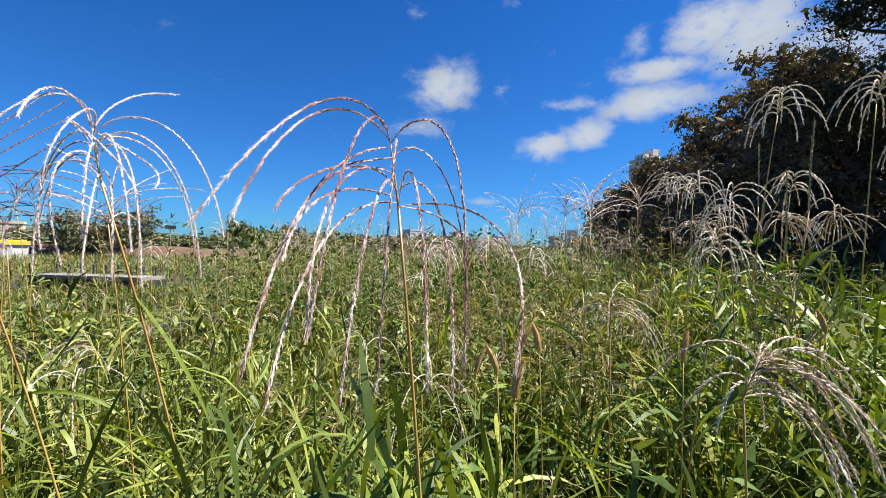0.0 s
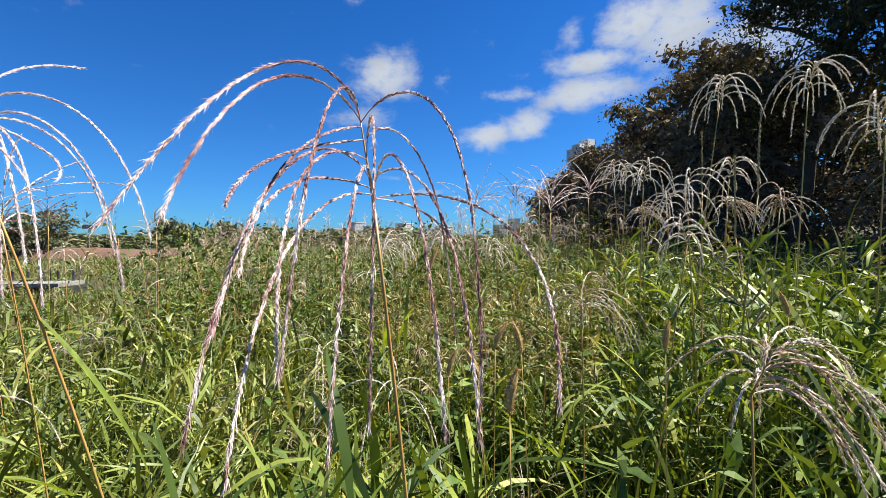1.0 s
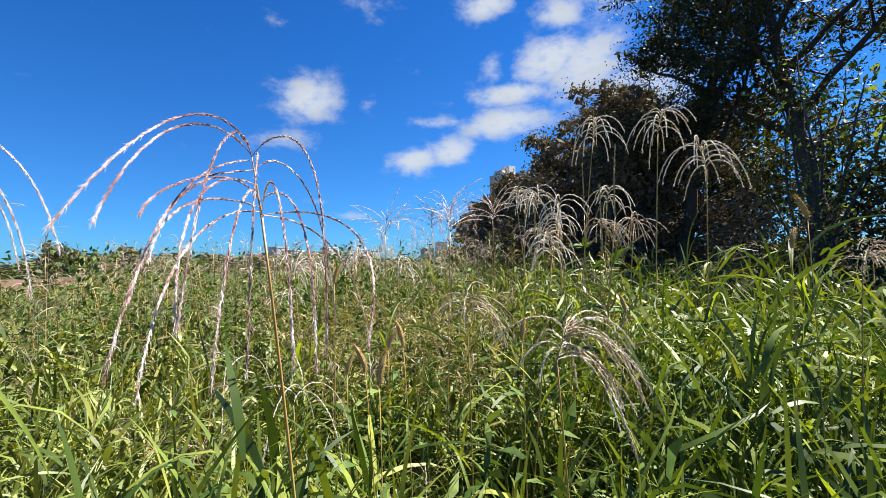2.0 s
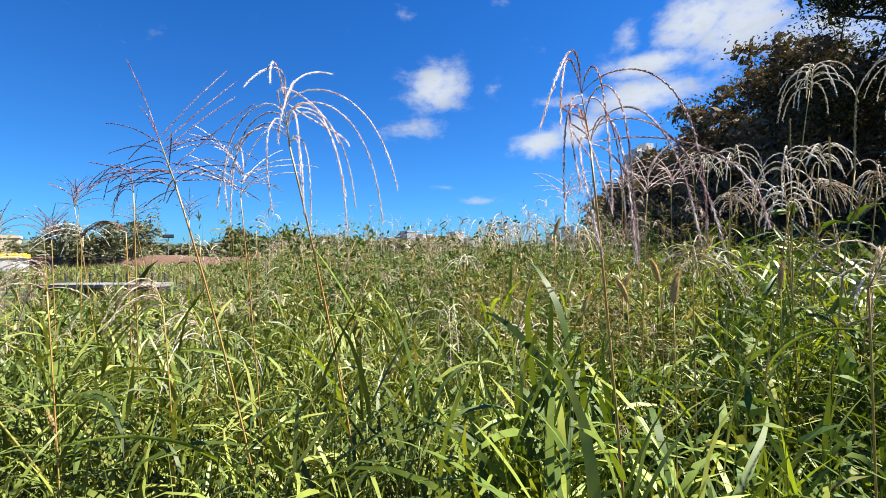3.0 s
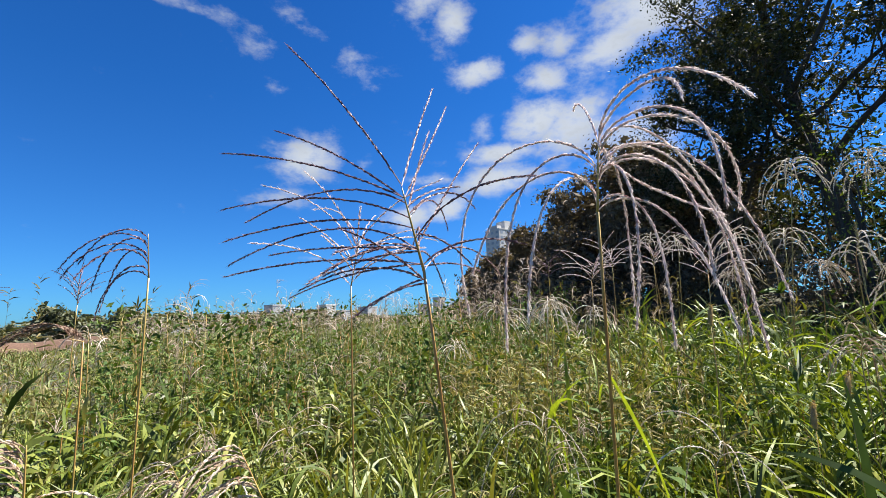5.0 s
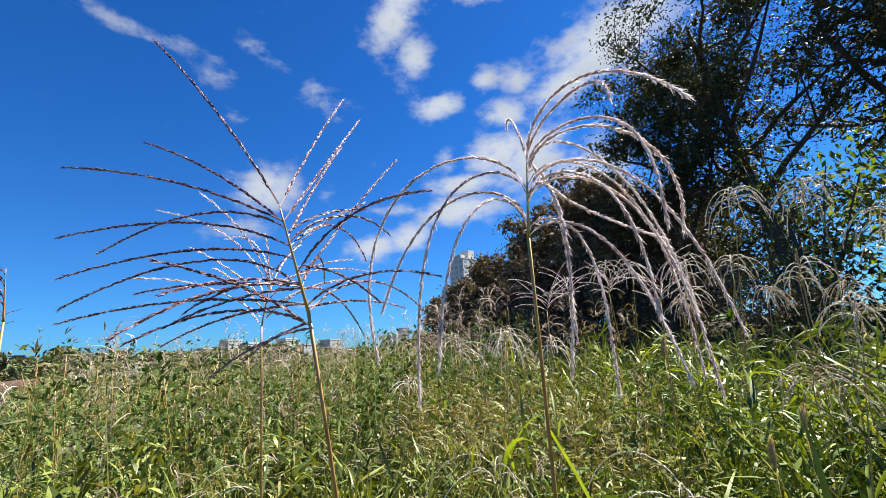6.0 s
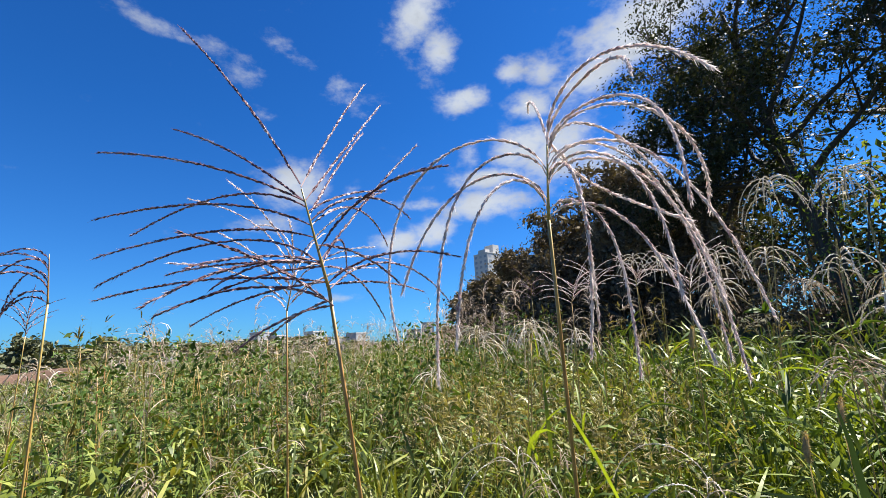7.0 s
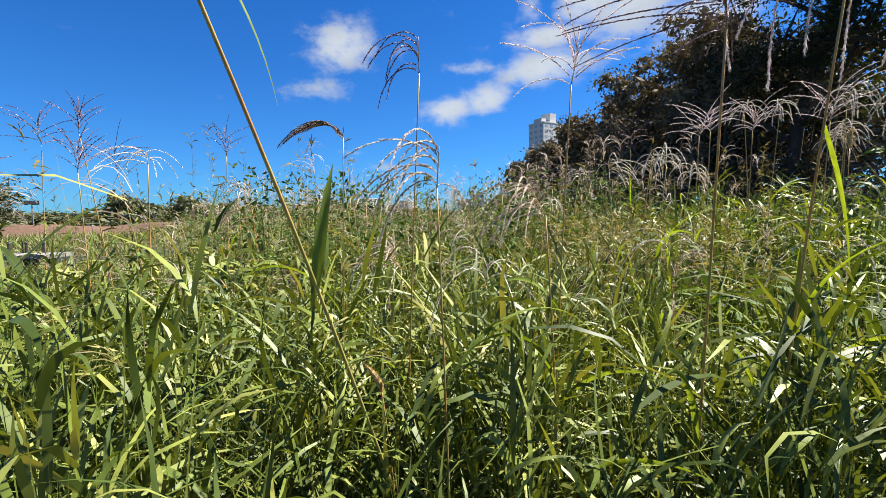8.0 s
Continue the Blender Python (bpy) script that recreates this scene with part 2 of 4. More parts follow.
M_clay = surface("clay", [(0.3, (0.062, 0.033, 0.022)), (0.7, (0.118, 0.066, 0.044))], 0.9, island=False, grain=6, coarse=0.4, bump=0.4)
M_white = surface("painted_wall", [(0.3, (0.462, 0.455, 0.441)), (0.7, (0.546, 0.539, 0.525))], 0.7, island=False, grain=2, grain_amount=0.08, coarse=0.1)
M_beige = surface("beige_wall", [(0.3, (0.385, 0.308, 0.224)), (0.7, (0.448, 0.371, 0.280))], 0.8, island=False, grain=2, grain_amount=0.1, coarse=0.1)
M_grey = surface("grey_wall", [(0.3, (0.294, 0.301, 0.315)), (0.7, (0.385, 0.385, 0.392))], 0.7, island=False, grain=2, grain_amount=0.1, coarse=0.1)
M_glass = surface("window_glass", [(0.0, (0.26, 0.29, 0.33)), (1.0, (0.36, 0.39, 0.42))], 0.25, island=False, obj_random=True, grain=1, grain_amount=0.05)
M_yellow = surface("yellow_paint", [(0.3, (0.576, 0.400, 0.032)), (0.7, (0.640, 0.464, 0.056))], 0.5, island=False, grain=10, grain_amount=0.1)
M_dark = surface("dark_metal", [(0.3, (0.03, 0.03, 0.032)), (0.7, (0.06, 0.06, 0.062))], 0.5, island=False, grain=30, metal=0.4)

# ---------------------------------------------------------------- mesh helpers


def mesh_of(name, verts, faces, material, smooth=False):
    """One mesh from arrays; faces all have the same number of corners."""
    verts, faces = np.asarray(verts, np.float32), np.asarray(faces, np.int32)
    me = bpy.data.meshes.new(name)
    k = faces.shape[1]
    me.vertices.add(len(verts))
    me.vertices.foreach_set("co", verts.ravel())
    me.loops.add(faces.size)
    me.loops.foreach_set("vertex_index", faces.ravel())
    me.polygons.add(len(faces))
    me.polygons.foreach_set("loop_start", np.arange(0, faces.size, k, dtype=np.int32))
    me.polygons.foreach_set("use_smooth", np.full(len(faces), smooth))
    me.update(calc_edges=True)
    me.materials.append(material)
    return me


def part(name, data, parent, label="", m=None):
    """Links mesh data as one object under a thing or a part."""
    ob = new(name, data)
    ob.parent = parent
    if m is not None:
        ob.matrix_basis = m
    return tagged(ob, label)


def thing(name, label, category, m=None, group="", data=None, kind=""):
    ob = new(name, data)
    if m is not None:
        ob.matrix_basis = m
    return tagged(ob, label, category, group, kind)


def joined(pieces):
    vs, fs, n = [], [], 0
    for v, f in pieces:
        vs.append(v)
        fs.append(np.asarray(f) + n)
        n += len(v)
    return np.concatenate(vs), np.concatenate(fs)


def tube(points, radii, sides=6, cap=True):
    """A tapered tube along points, in quads."""
    pts = np.asarray(points, float)
    n = len(pts)
    rad = np.broadcast_to(np.asarray(radii, float), (n,))
    d = np.gradient(pts, axis=0)
    d /= np.linalg.norm(d, axis=1)[:, None] + 1e-12
    ref = np.where(np.abs(d[:, 2:3]) > 0.9, np.array([[1.0, 0, 0]]), np.array([[0, 0, 1.0]]))
    if np.abs(d[:, 2]).max() > 0.9:
        ref = np.tile(np.array([[0.6, 0.8, 0.05]]), (n, 1))
    u = np.cross(d, ref)
    u /= np.linalg.norm(u, axis=1)[:, None] + 1e-12
    w = np.cross(d, u)
    ang = np.arange(sides) * 2 * np.pi / sides
    v = pts[:, None] + rad[:, None, None] * (np.cos(ang)[None, :, None] * u[:, None] + np.sin(ang)[None, :, None] * w[:, None])
    i, j = np.meshgrid(np.arange(n - 1), np.arange(sides), indexing="ij")
    j2 = (j + 1) % sides
    f = np.stack([i * sides + j, i * sides + j2, (i + 1) * sides + j2, (i + 1) * sides + j], -1).reshape(-1, 4)
    v = v.reshape(-1, 3)
    if cap:
        v = np.concatenate([v, pts[:1], pts[-1:]])
        a, b, k = len(v) - 2, len(v) - 1, np.arange(0, sides, 2)
        low = np.stack([np.full(len(k), a), (k + 2) % sides, (k + 1) % sides, k], 1)
        t = (n - 1) * sides
        top = np.stack([np.full(len(k), b), t + k, t + (k + 1) % sides, t + (k + 2) % sides], 1)
        f = np.concatenate([f, low, top])
    return v, f


def box(x0, x1, y0, y1, z0, z1):
    v = np.array([(x, y, z) for z in (z0, z1) for y in (y0, y1) for x in (x0, x1)], float)
    f = np.array([(0, 2, 3, 1), (4, 5, 7, 6), (0, 1, 5, 4), (2, 6, 7, 3), (0, 4, 6, 2), (1, 3, 7, 5)])
    return v, f


def blades(base, yaw, length, width, rise, bend, segs, rng, twist=0.5):
    """Many leaf blades at once: each a tapering ribbon that leaves its base at an angle and bends over."""
    n = len(base)
    s = np.linspace(0, 1, segs + 1)
    mid = (s[:-1] + s[1:]) / 2
    el = rise[:, None] - bend[:, None] * mid[None] ** 1.3
    step = (length / segs)[:, None]
    hor = np.concatenate([np.zeros((n, 1)), np.cumsum(np.cos(el) * step, 1)], 1)
    ver = np.concatenate([np.zeros((n, 1)), np.cumsum(np.sin(el) * step, 1)], 1)
    sway = rng.normal(0, 0.25, n)[:, None] * s[None] ** 2
    yy = yaw[:, None] + sway
    c = np.stack([base[:, 0:1] + hor * np.cos(yy), base[:, 1:2] + hor * np.sin(yy), base[:, 2:3] + ver], -1)
    prof = np.minimum(1.0, 0.45 + 2.2 * s) * (1 - s ** 2.6)
    prof[-1] = 0.03
    tw = rng.normal(0, twist, n)[:, None] + rng.normal(0, twist * 1.2, n)[:, None] * s[None]
    el2 = np.concatenate([el, el[:, -1:]], 1)
    side = np.stack([-np.sin(yy) * np.cos(tw) - np.cos(yy) * np.sin(el2) * np.sin(tw), np.cos(yy) * np.cos(tw) - np.sin(yy) * np.sin(el2) * np.sin(tw), np.cos(el2) * np.sin(tw)], -1)
    off = side * (width[:, None] * prof[None] / 2)[..., None]
    v = np.stack([c - off, c + off], 2).reshape(n, -1, 3)
    k = np.arange(segs) * 2
    q = np.stack([k, k + 1, k + 3, k + 2], 1)
    f = (np.arange(n) * (segs + 1) * 2)[:, None, None] + q[None]
    return v.reshape(-1, 3), f.reshape(-1, 4)


def smooth_noise(x, y, seed=0):
    """Soft rolling values between about -1 and 1."""
    r = np.random.default_rng(seed)
    out = np.zeros_like(x, dtype=float)
    for k in range(6):
        f = 0.35 * 1.7 ** k
        a, p = r.uniform(0, 2 * np.pi, 2)
        out += np.sin(f * (x * np.cos(a) + y * np.sin(a)) + p) / (1 + 0.6 * k)
    return out / 2.2


# ---------------------------------------------------------------- ground
TOE, CREST, BANK = 7.0, 12.5, 2.0     # the bank beside the meadow


def bank_toe(y):
    return TOE + 0.10 * np.maximum(y, 0)


def ground_z(x, y):
    x, y = np.asarray(x, float), np.asarray(y, float)
    t = np.clip((x - bank_toe(y)) / (CREST - TOE), 0, 1)
    t = t * t * (3 - 2 * t)
    return BANK * t * (1 + 0.06 * smooth_noise(x * 0.4, y * 0.4, 3)) + 0.05 * smooth_noise(x, y, 4)


def build_ground():
    xs = np.concatenate([-np.geomspace(2000, 20, 16), np.linspace(-18, 34, 100), np.geomspace(36, 2000, 16)])
    ys = np.concatenate([-np.geomspace(2000, 14, 12), np.linspace(-12, 70, 90), np.geomspace(73, 2000, 16)])
    X, Y = np.meshgrid(xs, ys, indexing="ij")
    Z = ground_z(X, Y)
    v = np.stack([X, Y, Z], -1).reshape(-1, 3)
    i, j = np.meshgrid(np.arange(len(xs) - 1), np.arange(len(ys) - 1), indexing="ij")
    n = len(ys)
    f = np.stack([i * n + j, (i + 1) * n + j, (i + 1) * n + j + 1, i * n + j + 1], -1).reshape(-1, 4)
    thing("ground", "rough meadow soil under tall grass, rising to a bank", "ground", data=mesh_of("ground", v, f, M_ground, True), kind="structure")


build_ground()

# ---------------------------------------------------------------- meadow grass


def canopy(x, y):
    """Height of the grass tops over the meadow."""
    h = 1.12 + 0.12 * smooth_noise(x * 1.6, y * 1.6, 11) + 0.13 * smooth_noise(x * 6.0, y * 6.0, 12) + 0.07 * smooth_noise(x * 14.0, y * 14.0, 13)
    h = h + 0.22 * np.clip((x - 0.4) / 1.6, 0, 1) * np.clip((y + 1) / 2.0, 0, 1)
    h = h + 0.22 * np.clip((x - 0.9) / 0.6, 0, 1) * np.clip((y - 0.5) / 0.8, 0, 1) * np.clip((5.5 - y) / 2, 0, 1)
    h = h - 0.50 * hollow(x, y)
    h = h + 0.10 * np.clip((y - 3) / 8, 0, 1)
    return h * (1 - 0.78 * clearing(x, y))


def hollow(x, y):
    """A dip in the growth, where the shoots stand thin."""
    return np.exp(-((x - 0.35) / 0.52) ** 2 - ((y - 1.5) / 0.46) ** 2)


def clearing(x, y):
    """How far the tall growth gives way, from 0 to 1, to low dry turf on the far left."""
    a = np.degrees(np.arctan2(x + 0.6, np.maximum(y, 0.01)))
    return np.clip((-19 - a) / 5, 0, 1) * np.clip((np.hypot(x + 0.6, y) - 4.0) / 1.2, 0, 1)


def scatter(n, r0, r1, a0, a1, rng):
    r = np.sqrt(rng.uniform(r0 * r0, r1 * r1, n))
    a = np.radians(rng.uniform(a0, a1, n))
    return r * np.sin(a) - 0.6, r * np.cos(a)


def trodden(x, y):
    """The strip where one can stand: no tall shoots there."""
    return (y < 0.56 + 0.24 * np.clip((-x - 0.15) / 0.5, 0, 1)) & (y > -0.9) & (x > -2.4) & (x < 0.75)


def meadow(name, label, n, r0, r1, leaves, segs, wide, seed, a0=-60, a1=72, material=M_grass, top=1.0, stem_w=0.004, leaf_len=(0.12, 0.36), tuft=0.24, arching=0.35):
    rng = np.random.default_rng(seed)
    x, y = scatter(n, r0, r1, a0, a1, rng)
    keep = ~trodden(x, y) & (x < bank_toe(y) - 0.3)
    keep &= (rng.uniform(0, 1, len(x)) < 0.6) | (x < 0.15) | (y > 3.2)
    keep &= rng.uniform(0, 1, len(x)) > 0.6 * hollow(x, y)
    x, y = x[keep], y[keep]
    n = len(x)
    # shoots draw together into tufts of uneven height, with gaps between
    i, j = np.floor(x / tuft), np.floor(y / tuft)
    a, b, c = (np.modf(np.abs(np.sin(i * p + j * q) * 4373.1))[0] for p, q in ((12.99, 78.23), (39.35, 11.14), (73.16, 52.24)))
    x, y = x + 0.62 * ((i + 0.2 + 0.6 * a) * tuft - x), y + 0.62 * ((j + 0.2 + 0.6 * b) * tuft - y)
    h = canopy(x, y) * top * rng.uniform(0.72, 1.06, n) * (0.78 + 0.36 * c)
    g = ground_z(x, y)
    lean = rng.normal(0, 0.10, n)
    yaw0 = rng.uniform(0, 2 * np.pi, n)
    pieces = []
    # stems
    base = np.stack([x, y, g], 1)
    pieces.append(blades(base, yaw0, h * 0.92, np.full(n, stem_w * 1.6), np.pi / 2 - np.abs(lean), np.abs(rng.normal(0, 0.12, n)), max(2, segs // 2), rng, 0.4))
    for k in range(leaves):
        u = rng.uniform(0.3, 1.0, n)
        px = x + np.cos(yaw0) * np.abs(lean) * h * u
        py = y + np.sin(yaw0) * np.abs(lean) * h * u
        b = np.stack([px, py, g + h * u * 0.92], 1)
        ln = rng.uniform(leaf_len[0], leaf_len[1], n) * (1.15 - 0.4 * u)
        w = wide * rng.uniform(0.55, 1.3, n)
        flat = rng.uniform(0, 1, n) < arching
        rise = np.where(flat, rng.normal(0.62, 0.32, n), rng.normal(1.18, 0.24, n))
        bend = np.where(rng.uniform(0, 1, n) < 0.6, rng.uniform(0.05, 0.7, n), rng.uniform(1.0, 2.7, n))
        bend = np.where(flat, rng.uniform(0.4, 1.7, n), bend)
        pieces.append(blades(b, rng.uniform(0, 2 * np.pi, n), ln, w, rise, bend, segs, rng))
    v, f = joined(pieces)
    thing(name, label, "grass", data=mesh_of(name, v, f, material, segs > 2), kind="stuff")


LUSH = "tall green grass with arching blades, some yellowed"
OPEN = "tall green and straw grass of the open meadow"
meadow("meadow_grass", LUSH, 3200, 0.5, 2.6, 9, 4, 0.0112, 21, -60, 22, leaf_len=(0.12, 0.36), arching=0.4)
meadow("meadow_grass", "deep green grass with broad arching blades", 1650, 0.5, 2.8, 9, 5, 0.016, 28, 22, 72, M_deep, 1.02, leaf_len=(0.2, 0.5), arching=0.5)
meadow("meadow_grass", LUSH, 150, 0.95, 3.2, 4, 8, 0.012, 26, -28, 72, leaf_len=(0.3, 0.6), arching=0.2)
meadow("meadow_grass", "upright yellow-green blades glowing in the sun", 130, 1.15, 3.2, 6, 6, 0.015, 30, 8, 66, M_leaf, 1.05, leaf_len=(0.25, 0.5), arching=0.12)
meadow("meadow_grass", "upright yellow-green blades glowing in the sun", 110, 1.0, 1.9, 6, 6, 0.013, 36, 46, 70, M_leaf, 0.95, leaf_len=(0.22, 0.42), arching=0.2)
meadow("meadow_grass", LUSH, 7200, 2.6, 6.5, 8, 3, 0.026, 22, -60, 28, leaf_len=(0.09, 0.26), arching=0.6, tuft=0.32)
meadow("meadow_grass", "deep green grass with broad arching blades", 2400, 2.6, 6.5, 8, 3, 0.024, 29, 28, 72, M_deep, leaf_len=(0.14, 0.4), arching=0.55)
meadow("meadow_grass", OPEN, 7500, 6.5, 16, 5, 2, 0.036, 23, -58, 50, M_far_grass, tuft=0.5, arching=0.5, leaf_len=(0.12, 0.34))
meadow("meadow_grass", OPEN, 6000, 16, 48, 3, 2, 0.05, 24, -55, 40, M_far_grass, 1.05, 0.012, (0.4, 0.8), 1.0)
meadow("meadow_grass", "tall green grass on the meadow", 2600, 0.9, 9, 4, 2, 0.024, 25, 72, 300, leaf_len=(0.2, 0.5))
meadow("dry_grass", "bleached dry grass beside the walkway", 3000, 9, 46, 3, 2, 0.04, 27, -58, -22, M_dry, 1.0, 0.012, (0.25, 0.5))


def small_heads(name, label, n, r0, r1, a0, a1, rise, strands, length, wide, seed, material, over, axis=0.0, fan=0.7, segs=3):
    """Nodding heads of thin strands on the tops of the grass."""
    rng = np.random.default_rng(seed)
    x, y = scatter(n, r0, r1, a0, a1, rng)
    keep = ~trodden(x, y) & (x < bank_toe(y) - 0.2) & (clearing(x, y) < 0.5)
    x, y = x[keep], y[keep]
    n = len(x)
    g = ground_z(x, y)
    z = g + canopy(x, y) * rng.uniform(*over, n)
    lean = rng.normal(0, 0.05, n)
    yaw = rng.uniform(0, 2 * np.pi, n)
    h = (z - g)
    pieces = [blades(np.stack([x, y, g], 1), yaw, h, np.full(n, wide * 0.8), np.pi / 2 - np.abs(lean), np.zeros(n), 2, rng)]
    top = np.stack([x + np.cos(yaw) * np.sin(np.abs(lean)) * h, y + np.sin(yaw) * np.sin(np.abs(lean)) * h, g + h * np.cos(lean)], 1)
    way = rng.uniform(0, 2 * np.pi, n)
    for k in range(strands):
        w = wide * rng.uniform(0.7, 1.3, n)
        down = np.stack([0 * h, 0 * h, rng.uniform(0, 1, n) * axis], 1)
        pieces.append(blades(top - down, way + rng.normal(0, fan, n), length * rng.uniform(0.6, 1.2, n), w, rng.uniform(*rise, n), rng.uniform(1.4, 2.9, n), segs, rng, 0.4))
    v, f = joined(pieces)
    thing(name, label, "grass", data=mesh_of(name, v, f, material), kind="stuff")


small_heads("seeding_grass", "straw-coloured nodding grass heads", 330, 0.9, 5.5, -55, 60, (0.5, 1.3), 6, 0.11, 0.0028, 41, M_dry, (0.85, 1.12), segs=6)
small_heads("seeding_grass", "pale nodding grass heads", 190, 1.2, 6.0, -55, 40, (0.7, 1.4), 8, 0.15, 0.0028, 42, M_far_plume, (0.95, 1.22), 0.08, 0.4, segs=6)
small_heads("far_reeds", "pinkish-white reed plumes along the far meadow", 900, 5.2, 22, -50, 26, (0.9, 1.5), 9, 0.22, 0.0085, 43, M_far_plume, (1.2, 1.66), 0.22, 0.6)
small_heads("meadow_reeds", "straw and pinkish reed plumes above the grass", 120, 3.0, 7.5, -46, 34, (0.6, 1.5), 10, 0.19, 0.0045, 44, M_far_plume, (1.22, 1.62), 0.14, 0.9, segs=5)


def weeds(name, label, n, r0, r1, a0, a1, low, high, leaves, leaf, seeds, seed, material, limit=None, slim=0.34):
    """Upright weeds with small pointed leaves up the stem and loose seed heads."""
    rng = np.random.default_rng(seed)
    x, y = scatter(n, r0, r1, a0, a1, rng)
    keep = ~trodden(x, y) & (x < bank_toe(y) - 0.2) & (clearing(x, y) < 0.4)
    if limit:
        keep &= (x > limit[0]) & (x < limit[1])
    x, y = x[keep], y[keep]
    n = len(x)
    h = rng.uniform(low, high, n) * (1 + 0.08 * smooth_noise(x * 2, y * 2, seed))
    g = ground_z(x, y)
    yaw, lean = rng.uniform(0, 2 * np.pi, n), np.abs(rng.normal(0, 0.09, n))
    wide = 0.004 + 0.0006 * np.hypot(x, y)
    pieces = [blades(np.stack([x, y, g], 1), yaw, h, wide, np.pi / 2 - lean, np.zeros(n), 3, rng)]
    for k in range(leaves + seeds):
        is_seed = k >= leaves
        u = rng.uniform(0.85, 1.02, n) if is_seed else rng.uniform(0.35, 0.95, n)
        b = np.stack([x + np.cos(yaw) * np.sin(lean) * h * u, y + np.sin(yaw) * np.sin(lean) * h * u, g + h * np.minimum(u, 1) * np.cos(lean)], 1)
        ln = (leaf * 0.45 if is_seed else leaf) * rng.uniform(0.6, 1.3, n)
        pieces.append(blades(b, rng.uniform(0, 2 * np.pi, n), ln, ln * (0.16 if is_seed else slim), rng.normal(0.9 if is_seed else 0.35, 0.4, n), np.abs(rng.normal(0.7, 0.4, n)), 2, rng, 0.7))
    v, f = joined(pieces)
    thing(name, label, "weeds", data=mesh_of(name, v, f, material), kind="stuff")


weeds("leafy_weeds", "broad-leaved green weeds among the tall grass", 260, 0.9, 4.2, 8, 72, 0.9, 1.4, 14, 0.07, 2, 31, M_weed)
weeds("leafy_weeds", "leafy weeds standing above the grass", 480, 2.6, 7.0, -52, 52, 1.1, 1.62, 20, 0.06, 10, 32, M_weed, slim=0.2)
weeds("seeding_weeds", "thin straw-coloured seeding weeds above the grass", 520, 2.4, 9, -54, 45, 1.15, 1.85, 8, 0.10, 18, 33, M_dry, slim=0.12)
weeds("straw_weeds", "patch of straw-coloured seeding weeds among the grass", 420, 2.3, 4.8, 8, 36, 1.0, 1.42, 9, 0.10, 14, 35, M_straw, slim=0.13)
weeds("seeding_weeds", "olive and straw weeds along the far meadow", 1250, 6, 30, -52, 30, 1.3, 2.1, 10, 0.15, 12, 34, M_far_grass, slim=0.16)

# ---------------------------------------------------------------- trees


def bent(p, d, length, n, rng, wander, lift):
    """A wandering line from p along d."""
    pts, d = [np.array(p, float)], np.array(d, float)
    for _ in range(n):
        d = d + rng.normal(0, wander, 3) + np.array([0, 0, lift])
        d /= np.linalg.norm(d)
        pts.append(pts[-1] + d * length / n)
    return np.array(pts)


def leaf_cloud(centres, spread, count, size, rng, flat=0.75):
    """Small pointed leaves strewn round the given twigs, each a folded diamond of two triangles' quad."""
    c = centres[rng.integers(0, len(centres), count)]
    ball = rng.normal(0, 1, (count, 3))
    ball *= (rng.uniform(0, 1, count) ** 0.45 / np.linalg.norm(ball, axis=1))[:, None]
    p = c + ball * 1.9 * spread * np.array([1, 1, flat])
    a = rng.normal(0, 1, (count, 3))
    a /= np.linalg.norm(a, axis=1)[:, None]
    b = np.cross(a, rng.normal(0, 1, (count, 3)))
    b /= np.linalg.norm(b, axis=1)[:, None]
    s = size * rng.uniform(0.6, 1.4, count)[:, None]
    v = np.stack([p - a * s, p + b * s * 0.42, p + a * s, p - b * s * 0.42], 1).reshape(-1, 3)
    f = np.arange(count * 4).reshape(-1, 4)
    return v, f


def tree(name, label, at, height, radius, fork, leaves, size, seed, limbs=8, material=None, lean=(0, 0), spread=0.45, thick=0.16, inner=0.09, stout=0.62):
    rng = np.random.default_rng(seed)
    root = thing(name, label, "tree", pose(at[0], at[1], float(ground_z(at[0], at[1])) - 0.1))
    tr = bent((0, 0, 0), (lean[0], lean[1], 1), height * 0.8, 9, rng, 0.08, 0.12)
    part("trunk", mesh_of("trunk", *tube(tr, np.linspace(thick * 1.15, thick * 0.25, 10), 10), M_bark, True), root)
    ends = [tr[-1], tr[-2]]
    for k in range(limbs):
        u = fork + (0.95 - fork) * k / limbs
        i = u * 9
        p = tr[int(i)] + (tr[min(9, int(i) + 1)] - tr[int(i)]) * (i % 1)
        ang = k * 2.4 + rng.uniform(-0.4, 0.4)
        ln = radius * (1.15 - 0.55 * u) * rng.uniform(0.8, 1.15)
        limb = bent(p, (math.cos(ang), math.sin(ang), 0.45 + 0.5 * u), ln, 7, rng, 0.16, 0.03)
        r0 = thick * (stout - 0.35 * u)
        pieces = [tube(limb, np.linspace(r0, r0 * 0.2, 8), 6)]
        ends += [limb[-1], limb[-2], limb[-3]]
        for _ in range(8):
            j = rng.integers(2, 7)
            d = rng.normal(0, 1, 3)
            d[2] = abs(d[2]) * 0.6
            tw = bent(limb[j], d / np.linalg.norm(d), ln * rng.uniform(0.3, 0.55), 4, rng, 0.2, 0.02)
            pieces.append(tube(tw, np.linspace(r0 * 0.3, r0 * 0.07, 5), 4))
            ends += [tw[-1], tw[-2]]
        part("limb", mesh_of("limb", *joined(pieces), M_bark, True), root)
    ends = np.array(ends)
    outer = leaf_cloud(ends, spread, int(leaves * (0.91 - inner)), size * 0.92, rng)
    core = leaf_cloud(ends, spread * 0.55, int(leaves * inner), size * 2.0, rng)
    part("crown", mesh_of("crown", *joined([outer, core]), material or M_tree_shade), root)
    return root


